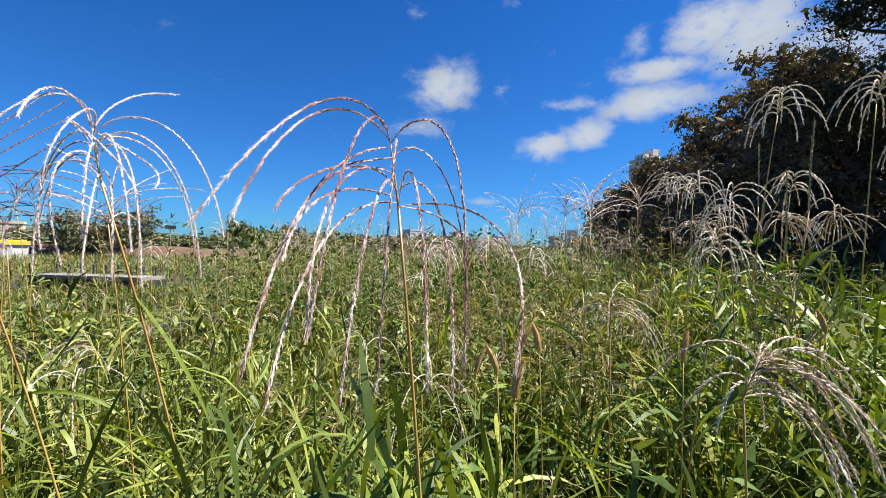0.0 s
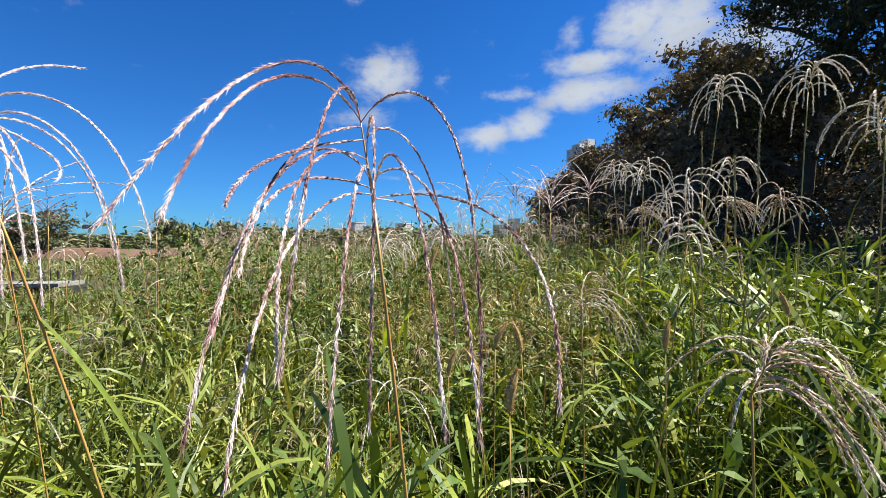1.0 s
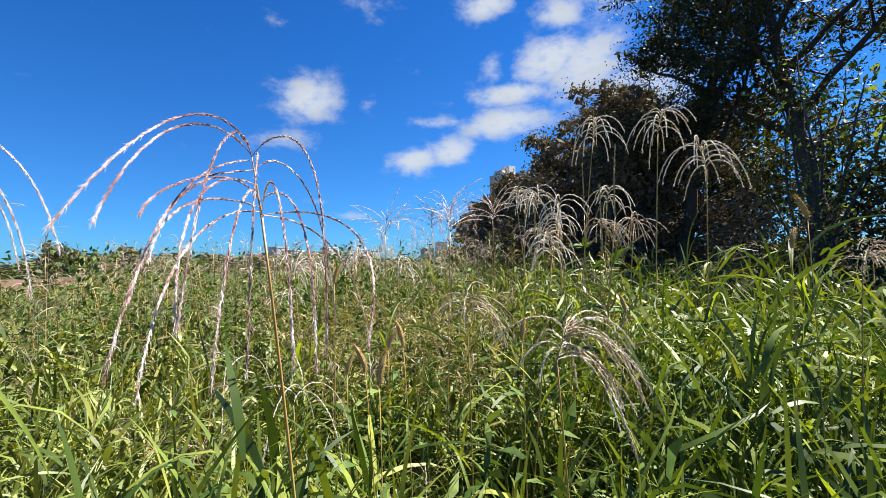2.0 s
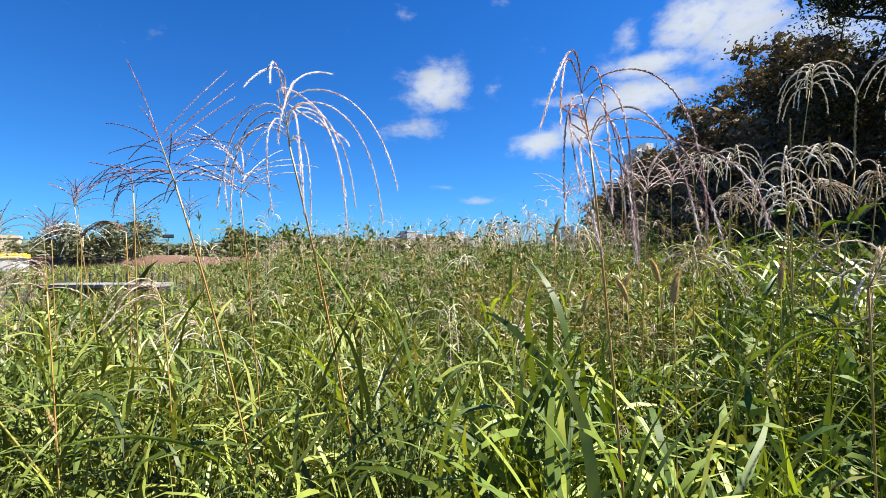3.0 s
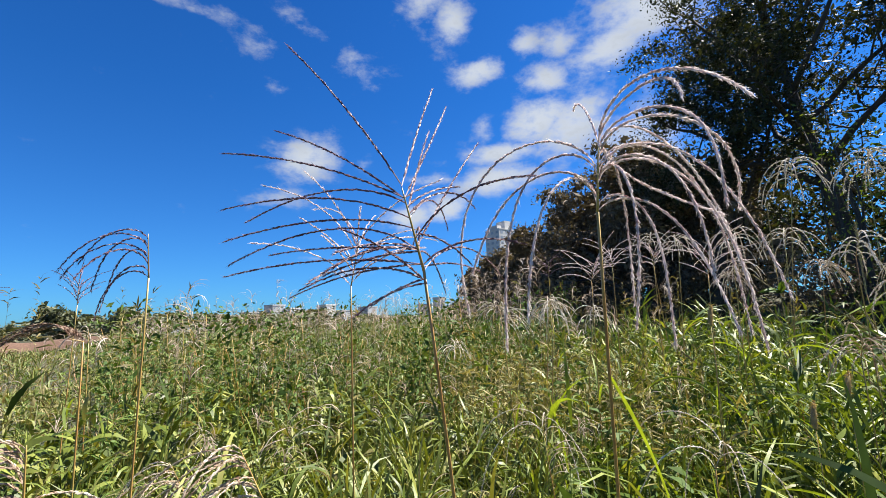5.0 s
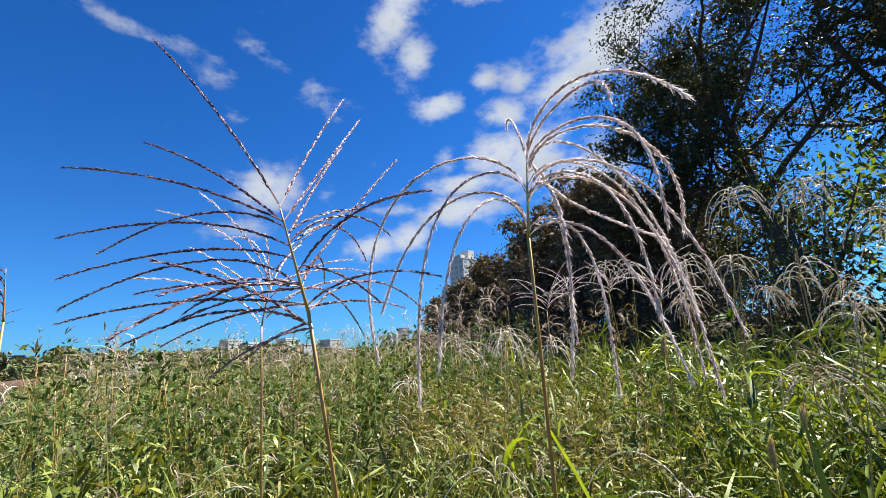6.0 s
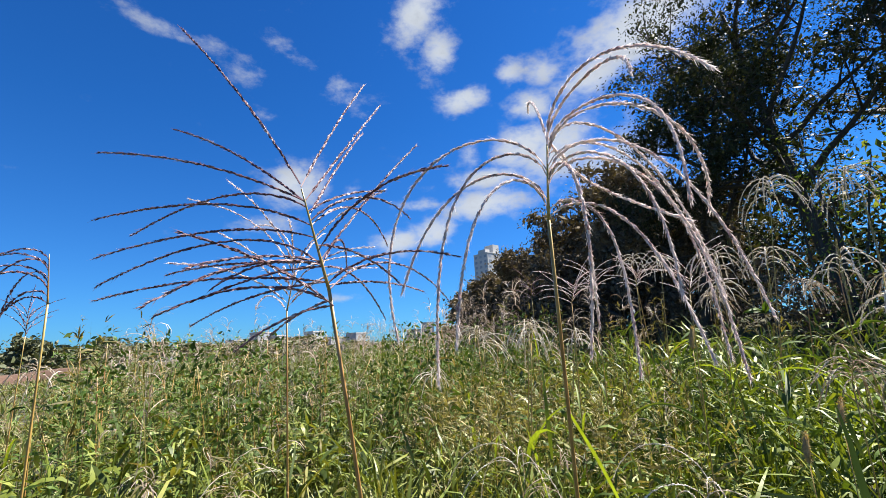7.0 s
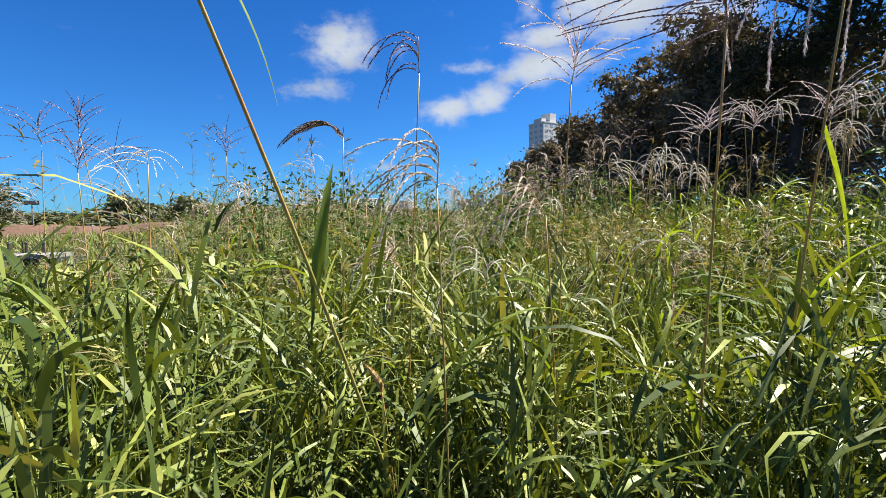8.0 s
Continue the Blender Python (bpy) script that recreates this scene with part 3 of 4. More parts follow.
def bush(name, label, at, radius, height, leaves, size, seed, material=None, category="bush", wood=None, loose=0.16, thick=0.008):
    rng = np.random.default_rng(seed)
    root = thing(name, label, category, pose(at[0], at[1], float(ground_z(at[0], at[1])) - 0.05))
    pieces, ends = [], []
    for k in range(9):
        a = rng.uniform(0, 2 * np.pi)
        d = (math.cos(a) * radius / height, math.sin(a) * radius / height, 1.0)
        st = bent((rng.normal(0, 0.1), rng.normal(0, 0.1), 0), d, height * rng.uniform(0.7, 1.0), 6, rng, 0.12, 0.02)
        pieces.append(tube(st, np.linspace(thick * height, thick * 0.3 * height, 7), 5))
        ends += list(st[1:])
    part("branchwork", mesh_of("branchwork", *joined(pieces), wood or M_bark, True), root)
    v, f = leaf_cloud(np.array(ends), loose * height, leaves, size, rng, 0.9)
    v[:, 2] = np.maximum(v[:, 2], 0.02)
    part("foliage", mesh_of("foliage", v, f, material or M_tree_shade), root)
    return root


DARK = "large broadleaf tree on the bank with shade in its dark leaf colour"
OPEN_TREE = "spreading broadleaf tree with dark limbs showing through its open crown"
HEDGE = "dense brownish-dark tree in the shaded row along the bank"
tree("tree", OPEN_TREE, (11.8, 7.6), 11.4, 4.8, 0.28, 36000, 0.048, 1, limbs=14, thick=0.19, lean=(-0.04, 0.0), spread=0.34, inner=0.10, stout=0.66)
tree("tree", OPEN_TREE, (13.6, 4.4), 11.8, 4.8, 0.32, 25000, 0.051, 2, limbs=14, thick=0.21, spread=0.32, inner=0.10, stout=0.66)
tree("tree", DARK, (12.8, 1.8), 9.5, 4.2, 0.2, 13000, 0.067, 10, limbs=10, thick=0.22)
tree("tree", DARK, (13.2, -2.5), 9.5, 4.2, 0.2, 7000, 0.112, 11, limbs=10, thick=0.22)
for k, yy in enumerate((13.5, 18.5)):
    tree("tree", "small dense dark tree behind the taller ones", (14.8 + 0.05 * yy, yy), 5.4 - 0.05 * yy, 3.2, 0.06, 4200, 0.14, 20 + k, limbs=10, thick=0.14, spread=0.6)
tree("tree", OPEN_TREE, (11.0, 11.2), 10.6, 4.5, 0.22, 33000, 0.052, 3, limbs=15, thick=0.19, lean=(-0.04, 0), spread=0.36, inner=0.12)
tree("tree", HEDGE, (10.9, 12.5), 6.7, 3.7, 0.05, 21000, 0.062, 12, limbs=13, thick=0.2, spread=0.42, inner=0.34, material=M_hedge)
tree("tree", HEDGE, (11.6, 14.4), 6.7, 3.4, 0.05, 24000, 0.069, 4, limbs=12, thick=0.18, spread=0.42, inner=0.34, material=M_hedge)
tree("tree", HEDGE, (11.6, 18.0), 6.4, 3.4, 0.05, 21000, 0.081, 5, limbs=12, thick=0.17, inner=0.34, material=M_hedge)
tree("tree", HEDGE, (12.2, 22.0), 5.5, 3.3, 0.05, 15600, 0.095, 6, limbs=12, thick=0.15, inner=0.34, material=M_hedge)
tree("tree", HEDGE, (13.0, 27.0), 4.7, 3.3, 0.05, 9400, 0.134, 7, limbs=12, thick=0.14, inner=0.34, material=M_hedge)
tree("tree", HEDGE, (14.6, 34.0), 4.1, 3.4, 0.05, 7800, 0.157, 8, limbs=10, thick=0.13, inner=0.34, material=M_hedge)
tree("tree", HEDGE, (17.0, 43.0), 3.7, 3.6, 0.05, 7000, 0.202, 9, limbs=10, thick=0.13, inner=0.34, material=M_hedge)
# The sunlight on this bush is part of its leaf colour.
bush("bush", "slim yellow-green bush before the trees with sunlight in its leaf colour", (9.7, 6.3), 0.9, 5.4, 1500, 0.05, 180, M_sunlit_tint, loose=0.09)
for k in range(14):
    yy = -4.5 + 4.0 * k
    bush("bush", "dense dark bush under the trees on the bank", (9.4 + 0.11 * max(yy, 0) + 0.9 * math.sin(k * 2.1), yy), 1.9, 2.3 + 0.3 * math.sin(k * 1.3), 5500, 0.056 + 0.007 * max(0, k - 3), 100 + k, M_hedge if k > 2 else M_tree_shade)
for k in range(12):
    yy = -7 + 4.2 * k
    # One bush, at y 4 to 7, takes the leaf colour tinted as sunlit.
    bush("bush", "tall dark bush on top of the bank", (14.6 + 0.1 * max(yy, 0) + 0.8 * math.sin(k * 1.7), yy), 2.2, 3.6 + 0.5 * math.sin(k * 2.3) + (1.0 if 1 < yy < 12 else 0.0), 2600, 0.125, 140 + k, M_sunlit_tint if 4 < yy < 7 else M_tree_shade)

# ---------------------------------------------------------------- plumed reeds


def tris(v, f):
    f = np.asarray(f)
    return v, (f if f.shape[1] == 3 else np.concatenate([f[:, [0, 1, 2]], f[:, [0, 2, 3]]]))


def arc(start, azimuth, rise, end, droop, length, turn, n=24):
    """A branch that leaves at an angle and hangs over towards a steeper one, turning a little on its way."""
    s = (np.arange(n) + 0.5) / n
    el = np.radians(end + (rise - end) * np.exp(-droop * s))
    a = np.radians(azimuth + turn * s)
    d = np.stack([np.cos(el) * np.sin(a), np.cos(el) * np.cos(a), np.sin(el)], 1) * length / n
    return np.concatenate([[start], start + np.cumsum(d, 0)])


def spikelets(line, step, size, hair, rng, skip=0.06, fat=0.12, per=3):
    """Small seed husks in pairs along a branch, with silky hairs that grow denser outwards."""
    seg = np.linalg.norm(np.diff(line, axis=0), axis=1)
    pos = np.concatenate([[0], np.cumsum(seg)])
    total = pos[-1]
    at = np.arange(total * skip, total, step)
    n = len(at)
    c = np.stack([np.interp(at, pos, line[:, k]) for k in range(3)], 1)
    d = np.stack([np.interp(np.minimum(at + step, total), pos, line[:, k]) for k in range(3)], 1) - np.stack([np.interp(at - step, pos, line[:, k]) for k in range(3)], 1)
    d /= np.linalg.norm(d, axis=1)[:, None]
    c, d, u = np.repeat(c, per, 0), np.repeat(d, per, 0), np.repeat(at / total, per)
    n = len(c)
    side = np.cross(d, rng.normal(0, 1, (n, 3)))
    side /= np.linalg.norm(side, axis=1)[:, None]
    ax = d + side * rng.uniform(0.02, 0.15, n)[:, None]
    ax /= np.linalg.norm(ax, axis=1)[:, None]
    ln = size * rng.uniform(0.75, 1.25, n)[:, None] * (1 - 0.35 * u[:, None] ** 3)
    p0 = c + side * size * 0.10 + d * (rng.uniform(-0.5, 0.5, n) * step)[:, None]
    e1 = np.cross(ax, side)
    w = ln * fat
    mid = p0 + ax * ln * 0.4
    v = np.stack([p0, mid + side * w, mid - side * w * 0.5 + e1 * w * 0.87, mid - side * w * 0.5 - e1 * w * 0.87, p0 + ax * ln], 1)
    f = np.array([(0, 2, 1), (0, 3, 2), (0, 1, 3), (4, 1, 2), (4, 2, 3), (4, 3, 1)])
    pieces = [(v.reshape(-1, 3), (np.arange(n) * 5)[:, None, None] + f[None])]
    pieces[0] = (pieces[0][0], pieces[0][1].reshape(-1, 3))
    for k in range(hair):
        keep = rng.uniform(0, 1, n) < 0.35 + 0.65 * u
        q, m = p0[keep], int(keep.sum())
        dr = ax[keep] + rng.normal(0, 0.17, (m, 3))
        dr /= np.linalg.norm(dr, axis=1)[:, None]
        sd = np.cross(dr, rng.normal(0, 1, (m, 3)))
        sd /= np.linalg.norm(sd, axis=1)[:, None]
        hl = size * rng.uniform(0.9, 1.7, m)[:, None]
        hv = np.stack([q - sd * size * fat * 0.35, q + sd * size * fat * 0.35, q + dr * hl], 1).reshape(-1, 3)
        pieces.append((hv, np.arange(m * 3).reshape(-1, 3)))
    return joined(pieces)


def one_blade(base, azimuth, length, width, rise, bend, seed, segs=12):
    """One long grass leaf with a folded midrib."""
    rng = np.random.default_rng(seed)
    s = np.linspace(0, 1, segs + 1)
    el = np.radians(rise) - np.radians(bend) * ((s[:-1] + s[1:]) / 2) ** 1.3
    a = np.radians(azimuth) + rng.normal(0, 0.3) * s[:-1] ** 2
    d = np.stack([np.cos(el) * np.sin(a), np.cos(el) * np.cos(a), np.sin(el)], 1) * length / segs
    c = np.concatenate([[np.array(base)], np.array(base) + np.cumsum(d, 0)])
    t = np.gradient(c, axis=0)
    t /= np.linalg.norm(t, axis=1)[:, None]
    tw = rng.normal(0, 0.4) + rng.normal(0, 0.7) * s
    sd = np.stack([np.cos(radians(azimuth)) * np.ones_like(s), -np.sin(radians(azimuth)) * np.ones_like(s), np.zeros_like(s)], 1)
    up = np.cross(sd, t)
    side = sd * np.cos(tw)[:, None] + up * np.sin(tw)[:, None]
    nrm = np.cross(side, t)
    w = (width / 2 * np.minimum(1, 0.5 + 2.5 * s) * (1 - s ** 2.4) + 0.0003)[:, None]
    v = np.stack([c - side * w + nrm * w * 0.35, c, c + side * w + nrm * w * 0.35], 1).reshape(-1, 3)
    k = np.arange(segs)[:, None] * 3
    f = np.concatenate([k + np.array([[0, 1, 4, 3]]), k + np.array([[1, 2, 5, 4]])])
    return v, f


def plume_reed(label, foot, low, top, branches, seed, spik=M_fluff, size=0.0055, step=0.0042, hair=2, stem=0.0024, leaves=(), group="", bow=0.35, fat=0.12, per=3):
    """A stalk with its plume: an axis from low to top that carries every branch."""
    rng = np.random.default_rng(seed)
    foot = np.array([foot[0], foot[1], float(ground_z(foot[0], foot[1]))])
    low, top = np.array(low) - foot, np.array(top) - foot
    root = thing("plume_reed", label, "reed", pose(*foot), group)
    ctrl = np.array([low[0] * bow - (top - low)[0] * 0.6, low[1] * bow, low[2] * 0.55])
    t = np.linspace(0, 1, 14)[:, None]
    line = 2 * t * (1 - t) * ctrl + t * t * low
    part("stem", mesh_of("stem", *tube(line, np.linspace(stem * 1.5, stem * 0.75, 14), 6), M_stem, True), root)
    for k, (u, az, ln, wd, rise, bend) in enumerate(leaves):
        i = u * 13
        p = line[int(i)] + (line[min(13, int(i) + 1)] - line[int(i)]) * (i % 1)
        part("leaf", mesh_of("leaf", *one_blade(p, az, ln, wd, rise, bend, seed + k), M_leaf, True), root)
    axis = low + (top - low) * np.linspace(0, 1.0, 8)[:, None]
    plume = part("plume", mesh_of("plume", *tube(axis, np.linspace(stem * 0.75, stem * 0.3, 8), 6), M_stem, True), root)
    for u, az, rise, end, droop, ln, turn in branches:
        line = arc(low + (top - low) * u, az, rise, end, droop, ln, turn)
        pieces = [tris(*tube(line, np.linspace(stem * 0.3, stem * 0.14, len(line)), 4, False)), spikelets(line, step, size, hair, rng, fat=fat, per=per)]
        part("branch", mesh_of("branch", *joined(pieces), spik), plume)
    return root


A_UPPER = [
    (1.04, 200, 45, -67, 2.36, 0.343, 15),
    (0.99, 208, 34, -91, 1.43, 0.312, -11),
    (0.98, 186, 40, -84, 2.78, 0.367, 9),
    (0.91, 212, -11, -89, 0.87, 0.310, -30),
    (0.75, 225, -13, -88, 0.21, 0.260, -56),
    (0.26, 215, 47, -74, 3.02, 0.364, -26),
    (0.13, 224, 13, -89, 0.78, 0.260, -54),
    (0.05, 211, 2, -88, 1.17, 0.339, -34),
    (0.50, 211, 10, -94, 1.30, 0.309, -46),
]
A_LOWER = [
    (0.00, 183, 57, -81, 3.02, 0.352, 7),
    (0.51, 169, 88, -86, 4.49, 0.376, 25),
    (0.97, 136, 42, -98, 2.55, 0.402, 52),
    (0.69, 48, 75, -85, 4.76, 0.354, -1),
    (0.22, 150, 21, -90, 1.73, 0.348, 30),
    (0.00, 166, 64, -90, 2.52, 0.364, 3),
    (0.00, 110, 10, -102, 0.86, 0.353, 95),
    (0.00, 54, 3, -91, 1.42, 0.406, -37),
]
B_LEFT = [
    (1.05, 304, 59, -88, 0.08, 0.250, 0),
    (0.87, 316, 40, -88, 0.13, 0.250, 1),
    (0.88, 300, 30, -88, 0.20, 0.250, 0),
    (0.82, 319, 32, -88, 0.61, 0.250, -16),
    (0.64, 311, 29, -88, 0.42, 0.250, -21),
    (0.52, 316, 21, -87, 0.43, 0.251, -31),
    (0.24, 317, 40, -86, 0.83, 0.254, -39),
    (0.08, 299, 11, -88, 0.24, 0.250, 0),
    (0.27, 308, 8, -88, 0.08, 0.252, 20),
    (0.08, 324, 4, -88, 0.22, 0.250, 0),
]
B_RIGHT = [
    (1.02, 31, 55, -88, 0.05, 0.250, -1),
    (0.88, 41, 51, -88, 0.05, 0.250, -11),
    (0.30, 47, 49, -88, 0.05, 0.250, 0),
    (0.64, 33, 40, -88, 0.62, 0.251, -10),
    (0.00, 47, 41, -88, 0.80, 0.250, -1),
    (0.05, 36, 11, -88, 0.15, 0.250, 0),
    (0.23, 23, 12, -88, 0.47, 0.250, 2),
    (0.24, 17, 41, -88, 0.59, 0.251, -11),
    (0.73, 24, 47, -88, 0.06, 0.250, 0),
]
C_UPPER = [
    (0.64, 300, 75, -135, 1.87, 0.372, -20),
    (0.56, 282, 84, -92, 4.27, 0.336, -8),
    (0.18, 282, 88, -85, 2.59, 0.255, 16),
    (0.07, 247, 88, -91, 3.27, 0.273, 13),
    (1.01, 177, 86, -94, 1.58, 0.239, -17),
    (1.01, 147, 84, -95, 1.52, 0.210, 77),
    (0.74, 200, 55, -86, 1.69, 0.268, -170),
    (0.53, 131, 86, -81, 3.60, 0.327, -8),
]
C_LOWER = [
    (1.13, 46, -29, -87, 0.05, 0.210, 119),
    (0.33, 191, 88, -111, 3.90, 0.267, -2),
    (0.05, 129, 88, -91, 5.89, 0.243, -4),
    (0.02, 146, 44, -79, 3.66, 0.247, 15),
    (0.42, 149, 88, -97, 3.20, 0.251, 5),
    (0.87, 126, 88, -111, 2.07, 0.271, 99),
    (1.05, 16, 72, -87, 0.52, 0.210, 16),
]

rng_b = np.random.default_rng(77)
B_LOW = [(rng_b.uniform(-0.2, 0.35), rng_b.uniform(225, 345), rng_b.uniform(-10, 38), -75, rng_b.uniform(0.15, 0.9), rng_b.uniform(0.08, 0.17), rng_b.uniform(-20, 20)) for _ in range(8)]
B_LOW += [(rng_b.uniform(0.0, 0.9), rng_b.uniform(20, 150), rng_b.uniform(5, 50), -80, rng_b.uniform(0.2, 0.8), rng_b.uniform(0.10, 0.18), rng_b.uniform(-20, 20)) for _ in range(5)]

C_SIDE = [
    (0.92, 80, 74, -90, 2.6, 0.38, 20),
    (0.70, 98, 66, -92, 3.1, 0.39, -12),
    (0.45, 118, 74, -88, 3.9, 0.35, 8),
    (0.80, 58, 60, -86, 3.4, 0.31, -25),
]

BIG = [(0.50, 230, 0.5, 0.012, 62, 70), (0.84, 250, 0.34, 0.011, -45, 25), (0.6, 330, 0.45, 0.012, 66, 80)]
TALL = "tall reed with long drooping reddish-white plume branches"
plume_reed(TALL, (0.05, 0.62), (-0.061, 0.593, 1.655), (-0.074, 0.595, 1.742), A_UPPER + A_LOWER, 301, M_ruddy, 0.0060, 0.0024, 2, 0.0025, BIG, fat=0.11)
plume_reed("reed with an open spread plume of dark red branches", (-0.70, 1.08), (-0.878, 0.812, 1.629), (-0.903, 0.800, 1.719), B_LEFT + B_RIGHT + B_LOW, 302, M_red, 0.0056, 0.0026, 1, 0.0024, BIG[:1])
plume_reed("reed with an arching fluffy pinkish-white plume", (-0.45, 1.12), (-0.636, 0.824, 1.707), (-0.640, 0.805, 1.790), C_UPPER + C_LOWER + C_SIDE, 303, M_fluff, 0.0068, 0.0021, 2, 0.0026, [(0.86, 75, 0.34, 0.011, -55, 20), (0.6, 200, 0.4, 0.011, 65, 60)])


def drooping(n, length, rng, lean=None, fan=40):
    """Branches for a plume that hangs over on all sides, or mostly to one side."""
    out = []
    for k in range(n):
        az = k * 137.5 + rng.uniform(-30, 30) if lean is None else rng.normal(lean, fan)
        out.append((k / n, az, rng.uniform(50, 85), -88, rng.uniform(1.6, 3.2), length * rng.uniform(0.75, 1.2), rng.uniform(-20, 20)))
    return out


def spread_out(n, length, rng):
    out = []
    for k in range(n):
        out.append((k / n, k * 137.5 + rng.uniform(-25, 25), rng.uniform(15, 60) + 20 * k / n, -88, rng.uniform(0.1, 0.6), length * rng.uniform(0.7, 1.15), rng.uniform(-10, 10)))
    return out


def upright(n, length, rng):
    """A slender plume whose branches rise close to the stalk and part towards their tips."""
    return [(k / n, k * 137.5 + rng.uniform(-25, 25), rng.uniform(48, 80), 0, rng.uniform(0.3, 1.1), length * rng.uniform(0.6, 1.1), rng.uniform(-15, 15)) for k in range(n)]


def nodding(n, length, lean, rng, backward=0.28):
    """A young plume whose branches lie close together and hang over to one side."""
    out = []
    for k in range(n):
        back = rng.uniform(0, 1) < backward
        az = rng.normal(lean + 180, 40) if back else rng.normal(lean, 38)
        out.append((k / n, az, rng.uniform(15, 80), -80, rng.uniform(1.2, 3.0), length * rng.uniform(0.55, 1.15) * (0.7 if back else 1.0), rng.uniform(-15, 15)))
    return out


def stand(points, make, label, seed, spik, axis, bold=1.0):
    """One stalk under each given plume place."""
    for k, (x, y, z) in enumerate(points):
        rng = np.random.default_rng(seed + k)
        d = math.hypot(x + 0.8, y)
        plume_reed(label, (x + rng.normal(0, 0.10), max(0.45, y + abs(rng.normal(0, 0.08)))), (x, y, z - axis * 0.5), (x + rng.normal(0, 0.015), y + rng.normal(0, 0.015), z + axis * 0.5), make(rng), seed + k, spik,
                   (0.0055 + 0.0010 * d) * bold, (0.0040 + 0.0011 * d) / bold ** 1.6, 1 if d > 2.2 else 2, 0.0016 + 0.0003 * d,
                   [(rng.uniform(0.45, 0.72), rng.uniform(0, 360), rng.uniform(0.3, 0.45), 0.011, rng.uniform(50, 75), rng.uniform(60, 120)) for _ in range(2)], "reeds of the meadow", 0.35, 0.11 + 0.04 * d, 3 if d < 1.6 else 2)


stand([(1.49, 2.00, 2.30), (1.74, 1.80, 2.29), (1.64, 1.42, 2.02)], lambda r: drooping(17, 0.25, r), "tall reed with a white drooping plume", 400, M_pale, 0.12, 1.3)
stand([(1.22, 2.18, 1.94), (1.78, 2.29, 1.98)], lambda r: drooping(15, 0.21, r), "reed with a white drooping plume", 410, M_pale, 0.11, 1.3)
stand([(1.47, 2.79, 2.04), (1.47, 2.36, 1.82), (1.59, 3.19, 2.13)], lambda r: drooping(13, 0.17, r), "reed with a pale drooping plume", 420, M_pale, 0.09, 1.2)
stand([(0.24, 2.48, 1.63), (0.50, 2.47, 1.57), (0.02, 2.07, 1.60), (0.93, 1.45, 1.78), (0.76, 1.21, 1.63)], lambda r: drooping(13, 0.15, r), "reed with a small pale drooping plume", 440, M_pale, 0.08, 1.2)
stand([(0.88, 2.75, 1.90), (1.19, 2.73, 1.91), (0.38, 2.28, 1.78), (0.59, 1.78, 1.76), (-0.92, 1.22, 1.69)],
      lambda r: spread_out(15, 0.21, r), "reed with an open pinkish plume", 460, M_fluff, 0.09)
stand([(-2.83, 2.94, 1.86), (-2.65, 2.55, 1.62), (-2.17, 3.17, 1.78)], lambda r: upright(14, 0.17, r), "reed with a slim bluish-red rising plume", 470, M_red, 0.12)
stand([(-3.49, 3.79, 1.94), (-4.29, 3.91, 1.73), (-4.08, 4.11, 1.71), (-3.16, 4.04, 1.80), (1.05, 3.84, 1.97)], lambda r: spread_out(12, 0.25, r), "reed with a thin open plume", 480, M_red, 0.14)
stand([(-1.46, 1.49, 1.56)], lambda r: [(u, 268 + 5 * math.sin(9 * u), 80 + 3 * math.cos(5 * u), -64, 2.5 * q, 0.19 * q, 4 * math.cos(7 * u)) for u in np.linspace(0, 1, 12) for q in (0.55 + 0.45 * u,)], "reed with a dark closed plume bent over in an arch", 515, M_dull, 0.008, 1.2)
stand([(-1.28, 1.27, 1.71)], lambda r: drooping(8, 0.145, r, 275, 16), "reed with a dark one-sided plume", 490, M_red, 0.08)
stand([(1.27, 2.27, 1.75), (1.32, 1.50, 1.74), (0.46, 1.21, 1.45), (1.45, 1.90, 1.76), (1.69, 0.90, 1.58), (0.41, 0.60, 1.44)], lambda r: nodding(22, 0.2, 95, r), "reed with a tawny nodding plume", 500, M_tan, 0.06, 1.05)
stand([(-1.30, 0.98, 1.42), (-1.06, 1.06, 1.37), (-1.29, 1.67, 1.20)],
      lambda r: nodding(13, 0.19, 262, r, 0.05), "reed with a tawny plume nodding to one side", 520, M_tan, 0.07, 1.05)
stand([(-2.14, 3.26, 1.55), (0.37, 3.52, 1.65), (-0.13, 2.99, 1.41), (-2.26, 2.29, 1.60), (-0.09, 2.37, 1.58)],
      lambda r: nodding(12, 0.22, r.uniform(0, 360), r), "reed with a pale nodding plume", 540, M_pale, 0.06)
stand([(-0.28, 1.67, 1.22), (-0.05, 1.25, 1.22), (-1.10, 1.34, 1.18)], lambda r: drooping(6, 0.32, r), "reed with a sparse bleached plume", 560, M_pale, 0.06)
plume_reed("tall leaning reed stalk with a hanging plume", (-1.20, 1.42), (-1.66, 0.71, 1.75), (-1.69, 0.67, 1.86), drooping(9, 0.2, np.random.default_rng(7)), 570, M_fluff, 0.007, 0.005, 2, 0.0030,
           [(0.97, 100, 0.28, 0.010, -50, 30), (0.68, 60, 0.2, 0.02, 84, 12), (0.45, 70, 0.35, 0.014, 60, 90)], bow=0.5)

# ---------------------------------------------------------------- smaller plants


